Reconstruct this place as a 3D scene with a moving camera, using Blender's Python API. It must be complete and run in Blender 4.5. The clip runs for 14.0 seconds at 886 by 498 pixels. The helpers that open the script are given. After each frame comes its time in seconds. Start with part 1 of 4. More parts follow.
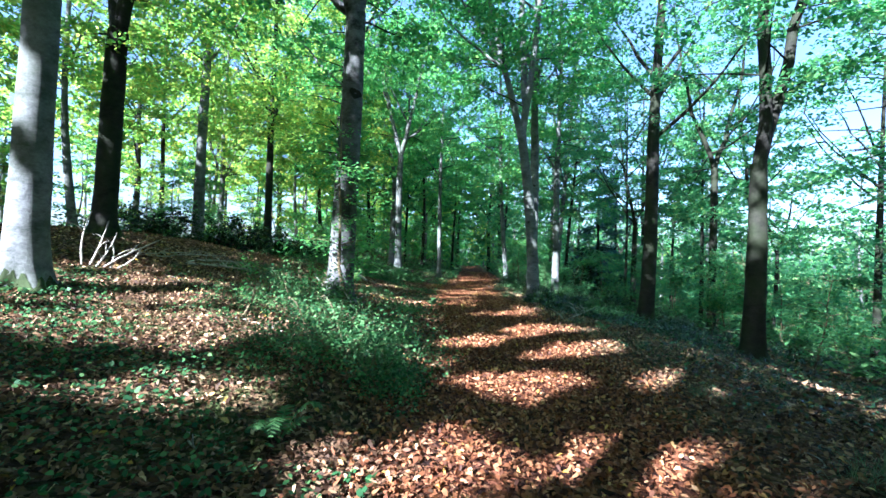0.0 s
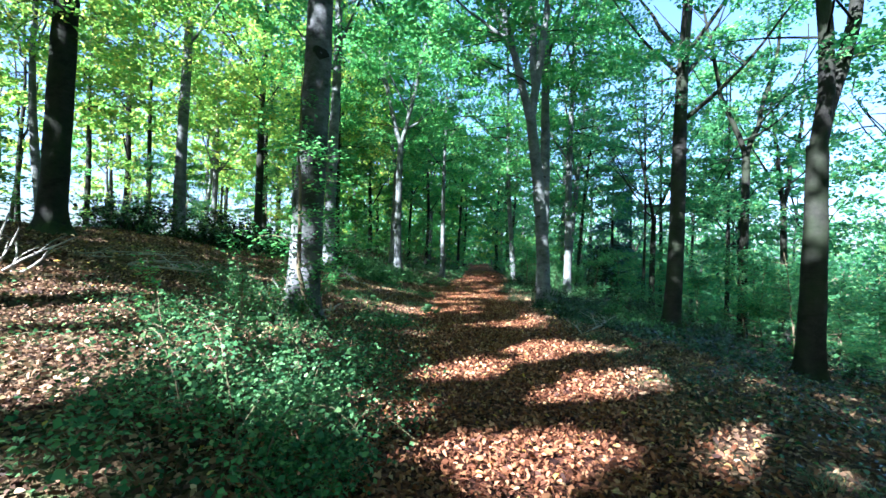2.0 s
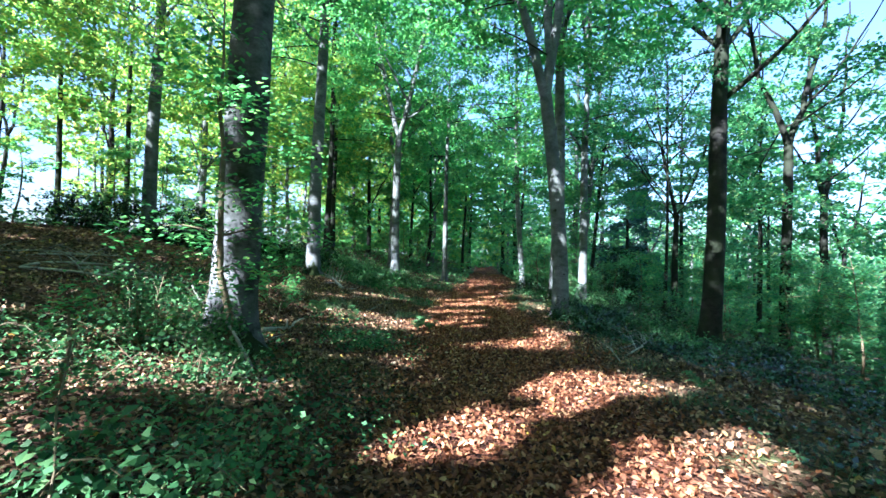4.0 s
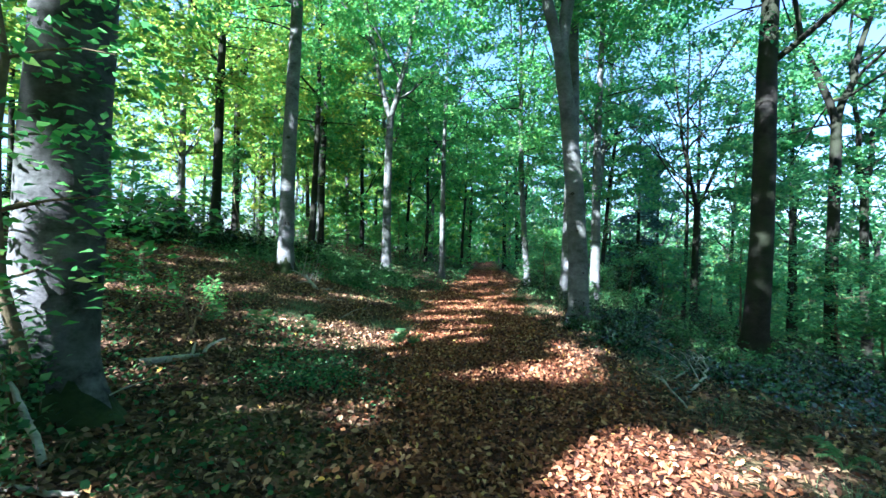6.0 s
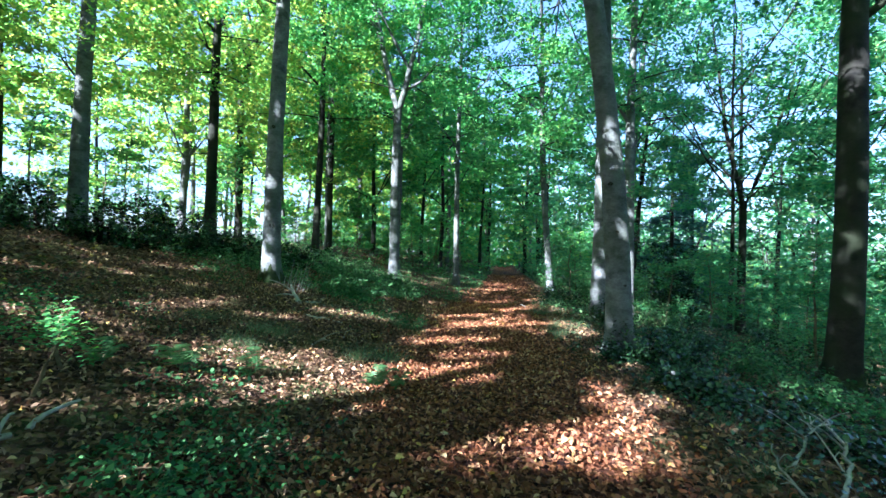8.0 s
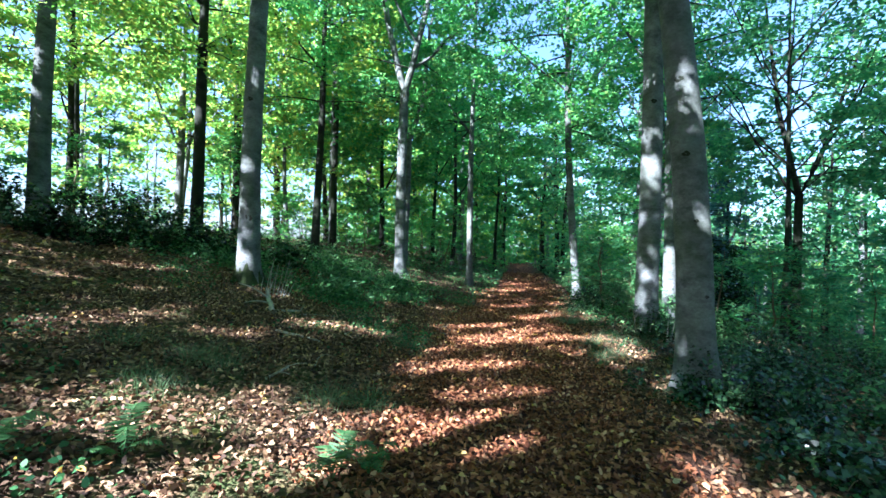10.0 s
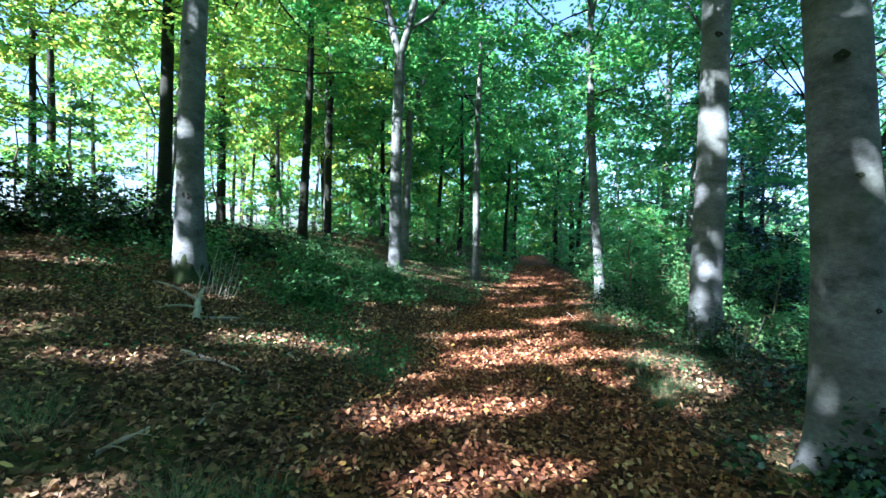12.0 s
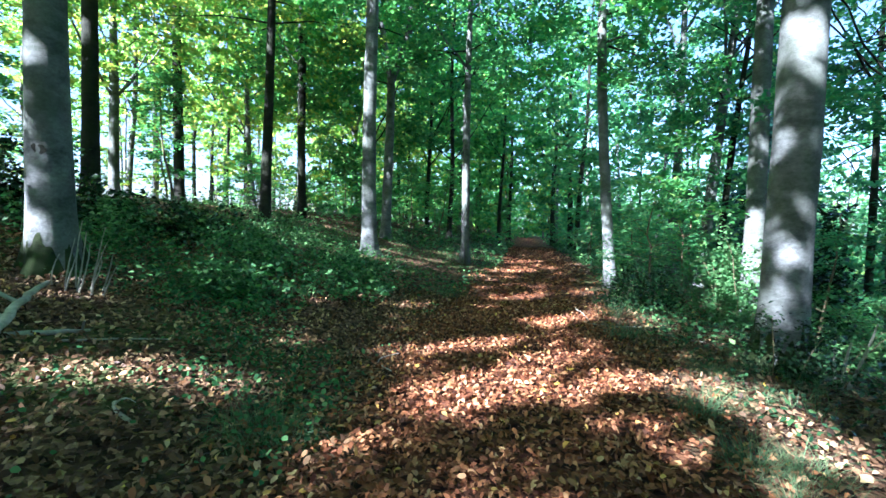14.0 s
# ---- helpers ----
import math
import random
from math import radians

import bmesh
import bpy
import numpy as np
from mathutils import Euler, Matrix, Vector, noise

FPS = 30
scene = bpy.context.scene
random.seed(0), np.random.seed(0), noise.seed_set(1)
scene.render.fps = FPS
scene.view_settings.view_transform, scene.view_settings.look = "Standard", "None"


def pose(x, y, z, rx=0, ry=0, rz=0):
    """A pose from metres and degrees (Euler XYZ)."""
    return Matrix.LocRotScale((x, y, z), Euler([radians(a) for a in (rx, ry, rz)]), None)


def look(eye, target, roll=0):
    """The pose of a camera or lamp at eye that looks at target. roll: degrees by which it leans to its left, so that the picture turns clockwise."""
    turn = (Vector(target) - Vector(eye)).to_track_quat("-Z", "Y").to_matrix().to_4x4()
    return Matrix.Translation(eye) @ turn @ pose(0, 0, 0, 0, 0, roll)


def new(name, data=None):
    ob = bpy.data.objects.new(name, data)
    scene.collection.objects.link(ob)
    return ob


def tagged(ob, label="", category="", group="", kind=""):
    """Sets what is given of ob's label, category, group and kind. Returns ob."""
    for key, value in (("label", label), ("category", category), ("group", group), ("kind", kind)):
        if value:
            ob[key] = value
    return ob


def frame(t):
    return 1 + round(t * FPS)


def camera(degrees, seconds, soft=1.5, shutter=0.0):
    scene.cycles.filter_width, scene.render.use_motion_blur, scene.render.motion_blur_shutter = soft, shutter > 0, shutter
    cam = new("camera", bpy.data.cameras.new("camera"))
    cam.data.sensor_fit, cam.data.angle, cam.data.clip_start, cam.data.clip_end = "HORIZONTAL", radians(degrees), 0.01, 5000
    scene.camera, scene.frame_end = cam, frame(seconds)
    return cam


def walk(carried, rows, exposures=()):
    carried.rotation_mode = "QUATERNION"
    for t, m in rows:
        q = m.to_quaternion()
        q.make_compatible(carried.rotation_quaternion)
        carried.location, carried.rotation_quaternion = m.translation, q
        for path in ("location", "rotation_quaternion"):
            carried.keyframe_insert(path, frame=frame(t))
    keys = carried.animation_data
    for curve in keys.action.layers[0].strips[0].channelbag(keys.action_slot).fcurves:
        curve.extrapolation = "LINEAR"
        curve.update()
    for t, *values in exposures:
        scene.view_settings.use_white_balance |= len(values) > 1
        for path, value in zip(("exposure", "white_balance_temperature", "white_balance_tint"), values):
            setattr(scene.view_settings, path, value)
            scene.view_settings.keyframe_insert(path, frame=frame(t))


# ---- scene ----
cam = camera(90.2, 14.0, soft=1.6)
METRES, EYE, TILT, LEAN, TURN = 15.0, 1.5, 0.0, 0.0, 0.0
ROWS = [
    (0.0, 0.0, 0.0, 0.0, -0.03, 1.18, -1.48),
    (0.5, 0.0077, 0.0313, 0.0028, 0.44, 1.03, -1.48),
    (1.0, 0.0118, 0.0626, 0.0028, 1.0, 0.83, -1.45),
    (1.5, 0.0186, 0.0937, 0.0032, 1.09, 0.78, -1.46),
    (2.0, 0.0234, 0.1265, 0.0044, 1.14, 0.86, -1.48),
    (2.5, 0.0247, 0.1604, 0.0035, 1.02, 1.01, -1.54),
    (3.0, 0.0276, 0.1963, 0.0034, 1.45, 1.66, -1.51),
    (5.5, 0.0422, 0.3912, 0.0, 2.02, 0.35, -1.59),
    (6.0, 0.0441, 0.4244, 0.0023, 1.99, 0.52, -1.59),
    (6.5, 0.0484, 0.4594, 0.0042, 2.48, 0.68, -1.48),
    (7.0, 0.052, 0.4918, 0.0051, 3.11, 0.98, -1.41),
    (7.5, 0.0581, 0.5245, 0.0061, 3.79, 1.23, -1.45),
    (8.0, 0.0603, 0.5567, 0.007, 4.63, 0.94, -1.45),
    (10.5, 0.054, 0.7307, 0.0094, 6.66, 0.23, -1.51),
    (11.0, 0.0569, 0.7693, 0.0086, 6.98, -0.03, -1.48),
    (11.5, 0.0557, 0.808, 0.0057, 7.55, -0.17, -1.45),
    (12.0, 0.0585, 0.8441, 0.0041, 7.8, -0.61, -1.41),
    (12.5, 0.0584, 0.8813, 0.0026, 7.71, -1.58, -1.4),
    (13.0, 0.0616, 0.9203, -0.0003, 7.3, -2.43, -1.44),
    (13.5, 0.062, 0.9596, -0.001, 7.4, -3.02, -1.37),
    (14.0, 0.0627, 0.9943, -0.0017, 7.13, -2.92, -1.38),
]
walk(cam, [(t, pose(0, 0, EYE, TILT, LEAN, TURN) @ pose(METRES * x, METRES * y, METRES * z, 90 + pitch, roll, yaw)) for t, x, y, z, yaw, pitch, roll in ROWS],
     exposures=[(0.0, 3.36, 5060, 15), (5.5, 3.47, 5060, 15), (11.5, 3.42, 5060, 15), (12.5, 3.47, 5060, 15), (14.0, 3.57, 5060, 15)])

# ---- world, sun and exposure ----
SUN_AZ, SUN_EL = 51.0, 34.0        # light comes from the left and behind, low autumn sun
ca, sa = math.cos(radians(SUN_AZ)), math.sin(radians(SUN_AZ))
ce, se = math.cos(radians(SUN_EL)), math.sin(radians(SUN_EL))
TO_SUN = np.array([-ca * ce, -sa * ce, se])
world = bpy.data.worlds.new("sky")
scene.world = world
world.use_nodes = True
wn = world.node_tree
sky = wn.nodes.new("ShaderNodeTexSky")
sky.sky_type, sky.sun_disc = "NISHITA", False
sky.sun_elevation, sky.sun_rotation = radians(SUN_EL), math.atan2(TO_SUN[0], TO_SUN[1])
sky.air_density, sky.dust_density, sky.ozone_density = 1.0, 2.4, 2.4
wn.links.new(sky.outputs[0], wn.nodes["Background"].inputs[0])
wn.nodes["Background"].inputs[1].default_value = 0.05
sun = new("sun", bpy.data.lights.new("sun", "SUN"))
sun.data.energy, sun.data.angle, sun.data.color = 5.0, radians(0.55), (1.0, 0.94, 0.85)
sun.matrix_world = look(Vector(TO_SUN) * 60, (0, 0, 0))

# ---- materials ----


def material(name):
    m = bpy.data.materials.new(name)
    m.use_nodes = True
    nt = m.node_tree
    nt.nodes.clear()
    out = nt.nodes.new("ShaderNodeOutputMaterial")
    return m, nt, out


def node(nt, kind, **inputs):
    n = nt.nodes.new(kind)
    for k, v in inputs.items():
        key = k.replace("_", " ")
        if key in n.inputs:
            n.inputs[key].default_value = v
    return n


def ramp(nt, fac, stops):
    r = nt.nodes.new("ShaderNodeValToRGB")
    while len(r.color_ramp.elements) < len(stops):
        r.color_ramp.elements.new(0.5)
    for e, (p, c) in zip(r.color_ramp.elements, stops):
        e.position, e.color = p, (*c, 1)
    nt.links.new(fac, r.inputs[0])
    return r


def leaf_material(name, stops, glow=0.5, rough=0.45, gloss=0.12):
    """Leaves: a diffuse and glossy face that lets some light through; each leaf takes its own tint."""
    m, nt, out = material(name)
    geo = nt.nodes.new("ShaderNodeNewGeometry")
    r = ramp(nt, geo.outputs["Random Per Island"], stops)
    big = node(nt, "ShaderNodeTexNoise", Scale=0.35, Detail=3.0)
    tc = nt.nodes.new("ShaderNodeTexCoord")
    nt.links.new(tc.outputs["Object"], big.inputs["Vector"])
    hs = nt.nodes.new("ShaderNodeHueSaturation")
    mp = node(nt, "ShaderNodeMapRange")
    mp.inputs[1].default_value, mp.inputs[2].default_value = 0.3, 0.7
    mp.inputs[3].default_value, mp.inputs[4].default_value = 0.75, 1.3
    nt.links.new(big.outputs[0], mp.inputs[0])
    nt.links.new(mp.outputs[0], hs.inputs["Value"])
    nt.links.new(r.outputs[0], hs.inputs["Color"])
    p = node(nt, "ShaderNodeBsdfPrincipled", Roughness=rough)
    p.inputs["Specular IOR Level"].default_value = gloss
    nt.links.new(hs.outputs[0], p.inputs["Base Color"])
    tr = nt.nodes.new("ShaderNodeBsdfTranslucent")
    hs2 = nt.nodes.new("ShaderNodeHueSaturation")
    hs2.inputs["Value"].default_value, hs2.inputs["Saturation"].default_value, hs2.inputs["Hue"].default_value = 2.1, 1.05, 0.495
    nt.links.new(hs.outputs[0], hs2.inputs["Color"])
    nt.links.new(hs2.outputs[0], tr.inputs[0])
    mix = nt.nodes.new("ShaderNodeMixShader")
    mix.inputs[0].default_value = glow
    nt.links.new(p.outputs[0], mix.inputs[1])
    nt.links.new(tr.outputs[0], mix.inputs[2])
    nt.links.new(mix.outputs[0], out.inputs[0])
    return m


def bark_material(name, dark, light, moss, moss_amount=0.5):
    """Smooth grey beech bark: fine grain, pale lichen blotches, green algae in patches."""
    m, nt, out = material(name)
    tc = nt.nodes.new("ShaderNodeTexCoord")
    mapping = nt.nodes.new("ShaderNodeMapping")
    mapping.inputs["Scale"].default_value = (1, 1, 1.5)
    nt.links.new(tc.outputs["Object"], mapping.inputs[0])
    n1 = node(nt, "ShaderNodeTexNoise", Scale=3.2, Detail=8.0, Roughness=0.68)
    n2 = node(nt, "ShaderNodeTexNoise", Scale=22.0, Detail=6.0, Roughness=0.7)
    n3 = node(nt, "ShaderNodeTexNoise", Scale=1.1, Detail=4.0)
    for n in (n1, n2):
        nt.links.new(mapping.outputs[0], n.inputs["Vector"])
    nt.links.new(tc.outputs["Object"], n3.inputs["Vector"])
    c1 = ramp(nt, n1.outputs[0], [(0.36, dark), (0.5, tuple((a + b) / 2 for a, b in zip(dark, light))), (0.68, light)])
    fine = ramp(nt, n2.outputs[0], [(0.3, (0.62, 0.62, 0.62)), (0.7, (1.2, 1.2, 1.2))])
    mul = nt.nodes.new("ShaderNodeMix")
    mul.data_type, mul.blend_type = "RGBA", "MULTIPLY"
    mul.inputs[0].default_value = 1.0
    nt.links.new(c1.outputs[0], mul.inputs[6])
    nt.links.new(fine.outputs[0], mul.inputs[7])
    mm = ramp(nt, n3.outputs[0], [(0.42, (0, 0, 0)), (0.60, (moss_amount,) * 3)])
    mix = nt.nodes.new("ShaderNodeMix")
    mix.data_type = "RGBA"
    mix.inputs[7].default_value = (*moss, 1)
    nt.links.new(mm.outputs[0], mix.inputs[0])
    nt.links.new(mul.outputs[2], mix.inputs[6])
    add = nt.nodes.new("ShaderNodeMath")
    nt.links.new(n2.outputs[0], add.inputs[0])
    nt.links.new(n1.outputs[0], add.inputs[1])
    bump = node(nt, "ShaderNodeBump", Strength=0.55, Distance=0.02)
    nt.links.new(add.outputs[0], bump.inputs["Height"])
    p = node(nt, "ShaderNodeBsdfPrincipled", Roughness=0.8)
    p.inputs["Specular IOR Level"].default_value = 0.12
    nt.links.new(mix.outputs[2], p.inputs["Base Color"])
    nt.links.new(bump.outputs[0], p.inputs["Normal"])
    nt.links.new(p.outputs[0], out.inputs[0])
    return m


def litter_material():
    """Ground of trodden beech leaves: leaf-sized cells, redder on the trodden way, darker soil and moss off it."""
    m, nt, out = material("leaf_litter_ground")
    tc = nt.nodes.new("ShaderNodeTexCoord")
    warp = node(nt, "ShaderNodeTexNoise", Scale=9.0, Detail=3.0)
    nt.links.new(tc.outputs["Object"], warp.inputs["Vector"])
    ad = nt.nodes.new("ShaderNodeMix")
    ad.data_type, ad.blend_type = "RGBA", "LINEAR_LIGHT"
    ad.inputs[0].default_value = 0.05
    nt.links.new(tc.outputs["Object"], ad.inputs[6])
    nt.links.new(warp.outputs[1], ad.inputs[7])
    vo = node(nt, "ShaderNodeTexVoronoi", Scale=17.0)
    vo2 = node(nt, "ShaderNodeTexVoronoi", Scale=29.0)
    for v in (vo, vo2):
        nt.links.new(ad.outputs[2], v.inputs["Vector"])
    sep = nt.nodes.new("ShaderNodeSeparateColor")
    nt.links.new(vo.outputs["Color"], sep.inputs[0])
    # darkest stops put the shade between the fallen leaves into the ground colour
    path_c = ramp(nt, sep.outputs[0], [(0.0, (0.012, 0.006, 0.005)), (0.5, (0.06, 0.024, 0.014)), (0.8, (0.17, 0.065, 0.032)), (1.0, (0.28, 0.13, 0.065))])
    wood_c = ramp(nt, sep.outputs[0], [(0.0, (0.012, 0.008, 0.006)), (0.5, (0.050, 0.030, 0.019)), (0.8, (0.13, 0.075, 0.042)), (1.0, (0.23, 0.15, 0.09))])
    at = nt.nodes.new("ShaderNodeAttribute")
    at.attribute_name = "trodden"
    n1 = node(nt, "ShaderNodeTexNoise", Scale=1.6, Detail=5.0)
    nt.links.new(tc.outputs["Object"], n1.inputs["Vector"])
    mxa = nt.nodes.new("ShaderNodeMath")
    mxa.operation = "MULTIPLY_ADD"
    mxa.inputs[1].default_value, mxa.inputs[2].default_value = 1.1, -0.55
    nt.links.new(n1.outputs[0], mxa.inputs[0])
    sm = nt.nodes.new("ShaderNodeMath")
    sm.use_clamp = True
    nt.links.new(mxa.outputs[0], sm.inputs[0])
    nt.links.new(at.outputs["Fac"], sm.inputs[1])
    mix = nt.nodes.new("ShaderNodeMix")
    mix.data_type = "RGBA"
    nt.links.new(sm.outputs[0], mix.inputs[0])
    nt.links.new(wood_c.outputs[0], mix.inputs[6])
    nt.links.new(path_c.outputs[0], mix.inputs[7])
    n2 = node(nt, "ShaderNodeTexNoise", Scale=0.7, Detail=6.0, Roughness=0.65)
    nt.links.new(tc.outputs["Object"], n2.inputs["Vector"])
    gm = ramp(nt, n2.outputs[0], [(0.50, (0, 0, 0)), (0.66, (0.75, 0.75, 0.75))])
    inv = nt.nodes.new("ShaderNodeMath")
    inv.operation = "MULTIPLY_ADD"
    inv.use_clamp = True
    inv.inputs[1].default_value, inv.inputs[2].default_value = -1.0, 1.0
    nt.links.new(at.outputs["Fac"], inv.inputs[0])
    gf = nt.nodes.new("ShaderNodeMath")
    gf.operation = "MULTIPLY"
    nt.links.new(gm.outputs[0], gf.inputs[0])
    nt.links.new(inv.outputs[0], gf.inputs[1])
    mix2 = nt.nodes.new("ShaderNodeMix")
    mix2.data_type = "RGBA"
    mix2.inputs[7].default_value = (0.045, 0.075, 0.022, 1)
    nt.links.new(gf.outputs[0], mix2.inputs[0])
    nt.links.new(mix.outputs[2], mix2.inputs[6])
    hgt = nt.nodes.new("ShaderNodeMath")
    nt.links.new(vo.outputs["Distance"], hgt.inputs[0])
    nt.links.new(vo2.outputs["Distance"], hgt.inputs[1])
    bump = node(nt, "ShaderNodeBump", Strength=0.9, Distance=0.03)
    bump.invert = True
    nt.links.new(hgt.outputs[0], bump.inputs["Height"])
    p = node(nt, "ShaderNodeBsdfPrincipled", Roughness=0.85)
    p.inputs["Specular IOR Level"].default_value = 0.05
    nt.links.new(mix2.outputs[2], p.inputs["Base Color"])
    nt.links.new(bump.outputs[0], p.inputs["Normal"])
    nt.links.new(p.outputs[0], out.inputs[0])
    return m


CANOPY = leaf_material("beech_leaves", [(0.0, (0.040, 0.122, 0.042)), (0.5, (0.062, 0.182, 0.056)), (0.85, (0.098, 0.232, 0.062)), (1.0, (0.16, 0.24, 0.06))], 0.62)
CANOPY_WARM = leaf_material("turning_beech_leaves", [(0.0, (0.065, 0.165, 0.042)), (0.5, (0.125, 0.230, 0.046)), (0.8, (0.195, 0.272, 0.050)), (1.0, (0.30, 0.27, 0.055))], 0.6)
# bluish light and haze over the falling slope are put into this leaf colour
CANOPY_COOL = leaf_material("blue_cast_beech_leaves", [(0.0, (0.036, 0.115, 0.049)), (0.5, (0.065, 0.175, 0.071)), (0.85, (0.105, 0.235, 0.085)), (1.0, (0.19, 0.26, 0.08))], 0.6)
SPRUCE = leaf_material("blue_green_needles", [(0.0, (0.03, 0.085, 0.075)), (1.0, (0.07, 0.15, 0.13))], 0.3)
# wide ramp: pale leaves stand in for highlights, dark ones for the shaded inside
BRAMBLE = leaf_material("bramble_leaves", [(0.0, (0.016, 0.05, 0.02)), (0.5, (0.045, 0.12, 0.04)), (0.85, (0.10, 0.20, 0.07)), (1.0, (0.15, 0.25, 0.09))], 0.22, 0.5)
HOLLY = leaf_material("dark_evergreen_leaves", [(0.0, (0.009, 0.027, 0.012)), (0.6, (0.021, 0.052, 0.020)), (1.0, (0.044, 0.082, 0.028))], 0.12, 0.24, 0.45)
FERN = leaf_material("fern_fronds", [(0.0, (0.035, 0.10, 0.035)), (1.0, (0.085, 0.165, 0.06))], 0.35)
HERB = leaf_material("woodland_herbs", [(0.0, (0.012, 0.040, 0.016)), (0.5, (0.030, 0.085, 0.030)), (0.85, (0.060, 0.135, 0.045)), (1.0, (0.10, 0.18, 0.065))], 0.25, 0.5)
GRASS = leaf_material("grass_blades", [(0.0, (0.035, 0.075, 0.032)), (0.6, (0.075, 0.125, 0.058)), (1.0, (0.17, 0.19, 0.10))], 0.3)
FALLEN = leaf_material("fallen_leaves", [(0.0, (0.03, 0.011, 0.006)), (0.35, (0.13, 0.050, 0.023)), (0.7, (0.27, 0.110, 0.048)), (0.9, (0.38, 0.19, 0.090)), (0.97, (0.50, 0.31, 0.16)), (1.0, (0.50, 0.30, 0.05))], 0.12, 0.55)
FALLEN_BROWN = leaf_material("fallen_brown_leaves", [(0.0, (0.022, 0.011, 0.006)), (0.4, (0.080, 0.045, 0.025)), (0.72, (0.18, 0.105, 0.055)), (0.9, (0.32, 0.205, 0.115)), (0.97, (0.46, 0.32, 0.18)), (1.0, (0.46, 0.30, 0.05))], 0.12, 0.55)
BARK = bark_material("grey_beech_bark", (0.055, 0.059, 0.057), (0.19, 0.195, 0.19), (0.055, 0.068, 0.038), 0.45)
# near-black copy of the beech bark, with the trunks' shade put into its colour
BARK_DARK = bark_material("shade_dark_bark", (0.007, 0.007, 0.006), (0.030, 0.028, 0.022), (0.018, 0.026, 0.010), 0.6)
BARK_PALE = bark_material("pale_dead_wood", (0.22, 0.20, 0.17), (0.46, 0.42, 0.36), (0.12, 0.13, 0.07), 0.3)
BARK_ROUGH = bark_material("rough_blotched_bark", (0.022, 0.023, 0.022), (0.20, 0.20, 0.195), (0.02, 0.028, 0.014), 0.7)
STEM = bark_material("brown_stems", (0.08, 0.06, 0.035), (0.20, 0.15, 0.09), (0.07, 0.10, 0.035), 0.4)
MOSS = bark_material("trunk_moss", (0.010, 0.014, 0.006), (0.045, 0.062, 0.022), (0.022, 0.034, 0.010), 0.6)
LITTER = litter_material()

# ---- the lie of the land ----
PATH = [(-60, 0.6), (0, 0.8), (3.5, 0.95), (9.5, 1.3), (14.7, 1.0), (22, 1.25), (32, 2.4), (54, 3.6), (120, 7.0)]
PY, PX = [a for a, b in PATH], [b for a, b in PATH]


def centre(y):
    return np.interp(y, PY, PX)


def wave(x, y, s, seed):
    """Cheap smooth unevenness."""
    return (np.sin(x * s + seed) * np.cos(y * s * 0.83 + seed * 1.7) + np.sin(x * s * 0.47 + y * s * 0.61 + seed * 2.3)) * 0.5


def land(x, y):
    """Height of the ground: a level way along a hillside that climbs on one side and falls on the other."""
    x, y = np.asarray(x, float), np.asarray(y, float)
    u = x - centre(y)
    l, r = np.maximum(0, -u - 1.1), np.maximum(0, u - 2.0)
    l, r = np.where(l < 9, l, 9 + 5 * (1 - np.exp(-np.maximum(0, l - 9) / 5))), np.minimum(r, 38)
    z = 0.19 * (np.hypot(l, 0.6) - 0.6) - 0.21 * (np.hypot(r, 0.8) - 0.8)
    off = np.clip((np.abs(u - 0.3) - 1.2) / 2.0, 0, 1)
    z = z + off * (0.06 * wave(x, y, 1.9, 1.0) + 0.10 * wave(x, y, 0.7, 2.0)) + 0.012 * wave(x, y, 4.1, 4.0)
    return z - 0.03 * np.exp(-((u - 0.1) / 0.8) ** 2)


def mesh_from(name, verts, faces, mat, smooth=False):
    """A mesh out of arrays: verts (n,3), faces (m,k) of one size k."""
    verts, faces = np.asarray(verts, np.float32), np.asarray(faces, np.int32)
    me = bpy.data.meshes.new(name)
    m, k = faces.shape
    me.vertices.add(len(verts))
    me.vertices.foreach_set("co", verts.ravel())
    me.loops.add(m * k)
    me.loops.foreach_set("vertex_index", faces.ravel())
    me.polygons.add(m)
    me.polygons.foreach_set("loop_start", np.arange(0, m * k, k, dtype=np.int32))
    if smooth:
        me.polygons.foreach_set("use_smooth", np.ones(m, bool))
    me.materials.append(mat)
    me.update(calc_edges=True)
    return me


def thing(name, x, y, z, label, category, group="", kind=""):
    e = new(name)
    e.location, e.empty_display_size = (x, y, z), 0.2
    return tagged(e, label, category, group, kind)


def part(name, verts, faces, mat, parent, label="", smooth=False, kind=""):
    """Mesh in world metres, stored relative to its parent thing."""
    verts = np.asarray(verts, float) - np.array(parent.location if parent else (0, 0, 0))
    ob = new(name, mesh_from(name, verts, faces, mat, smooth))
    ob.parent = parent
    return tagged(ob, label, kind=kind)


# ---- ground: one sheet out to the horizon ----
def axis(lo, hi, fine_lo, fine_hi, step):
    mid = list(np.arange(fine_lo, fine_hi, step))
    out, s, a = [], step, fine_lo
    while a > lo:
        s *= 1.22
        a -= s
        out.insert(0, a)
    s, b = step, fine_hi
    while b < hi:
        out_b = b
        mid.append(out_b)
        s *= 1.22
        b += s
    return np.array(out + mid)


gx, gy = axis(-900, 900, -9, 10, 0.16), axis(-600, 1500, -1, 34, 0.18)
X, Y = np.meshgrid(gx, gy)
Z = land(X, Y)
ids = np.arange(X.size).reshape(X.shape)
gf = np.stack([ids[:-1, :-1], ids[:-1, 1:], ids[1:, 1:], ids[1:, :-1]], -1).reshape(-1, 4)
gm = mesh_from("ground", np.stack([X, Y, Z], -1).reshape(-1, 3), gf, LITTER, True)
U = np.abs(X - centre(Y) - 0.05)
tro = gm.attributes.new("trodden", "FLOAT", "POINT")
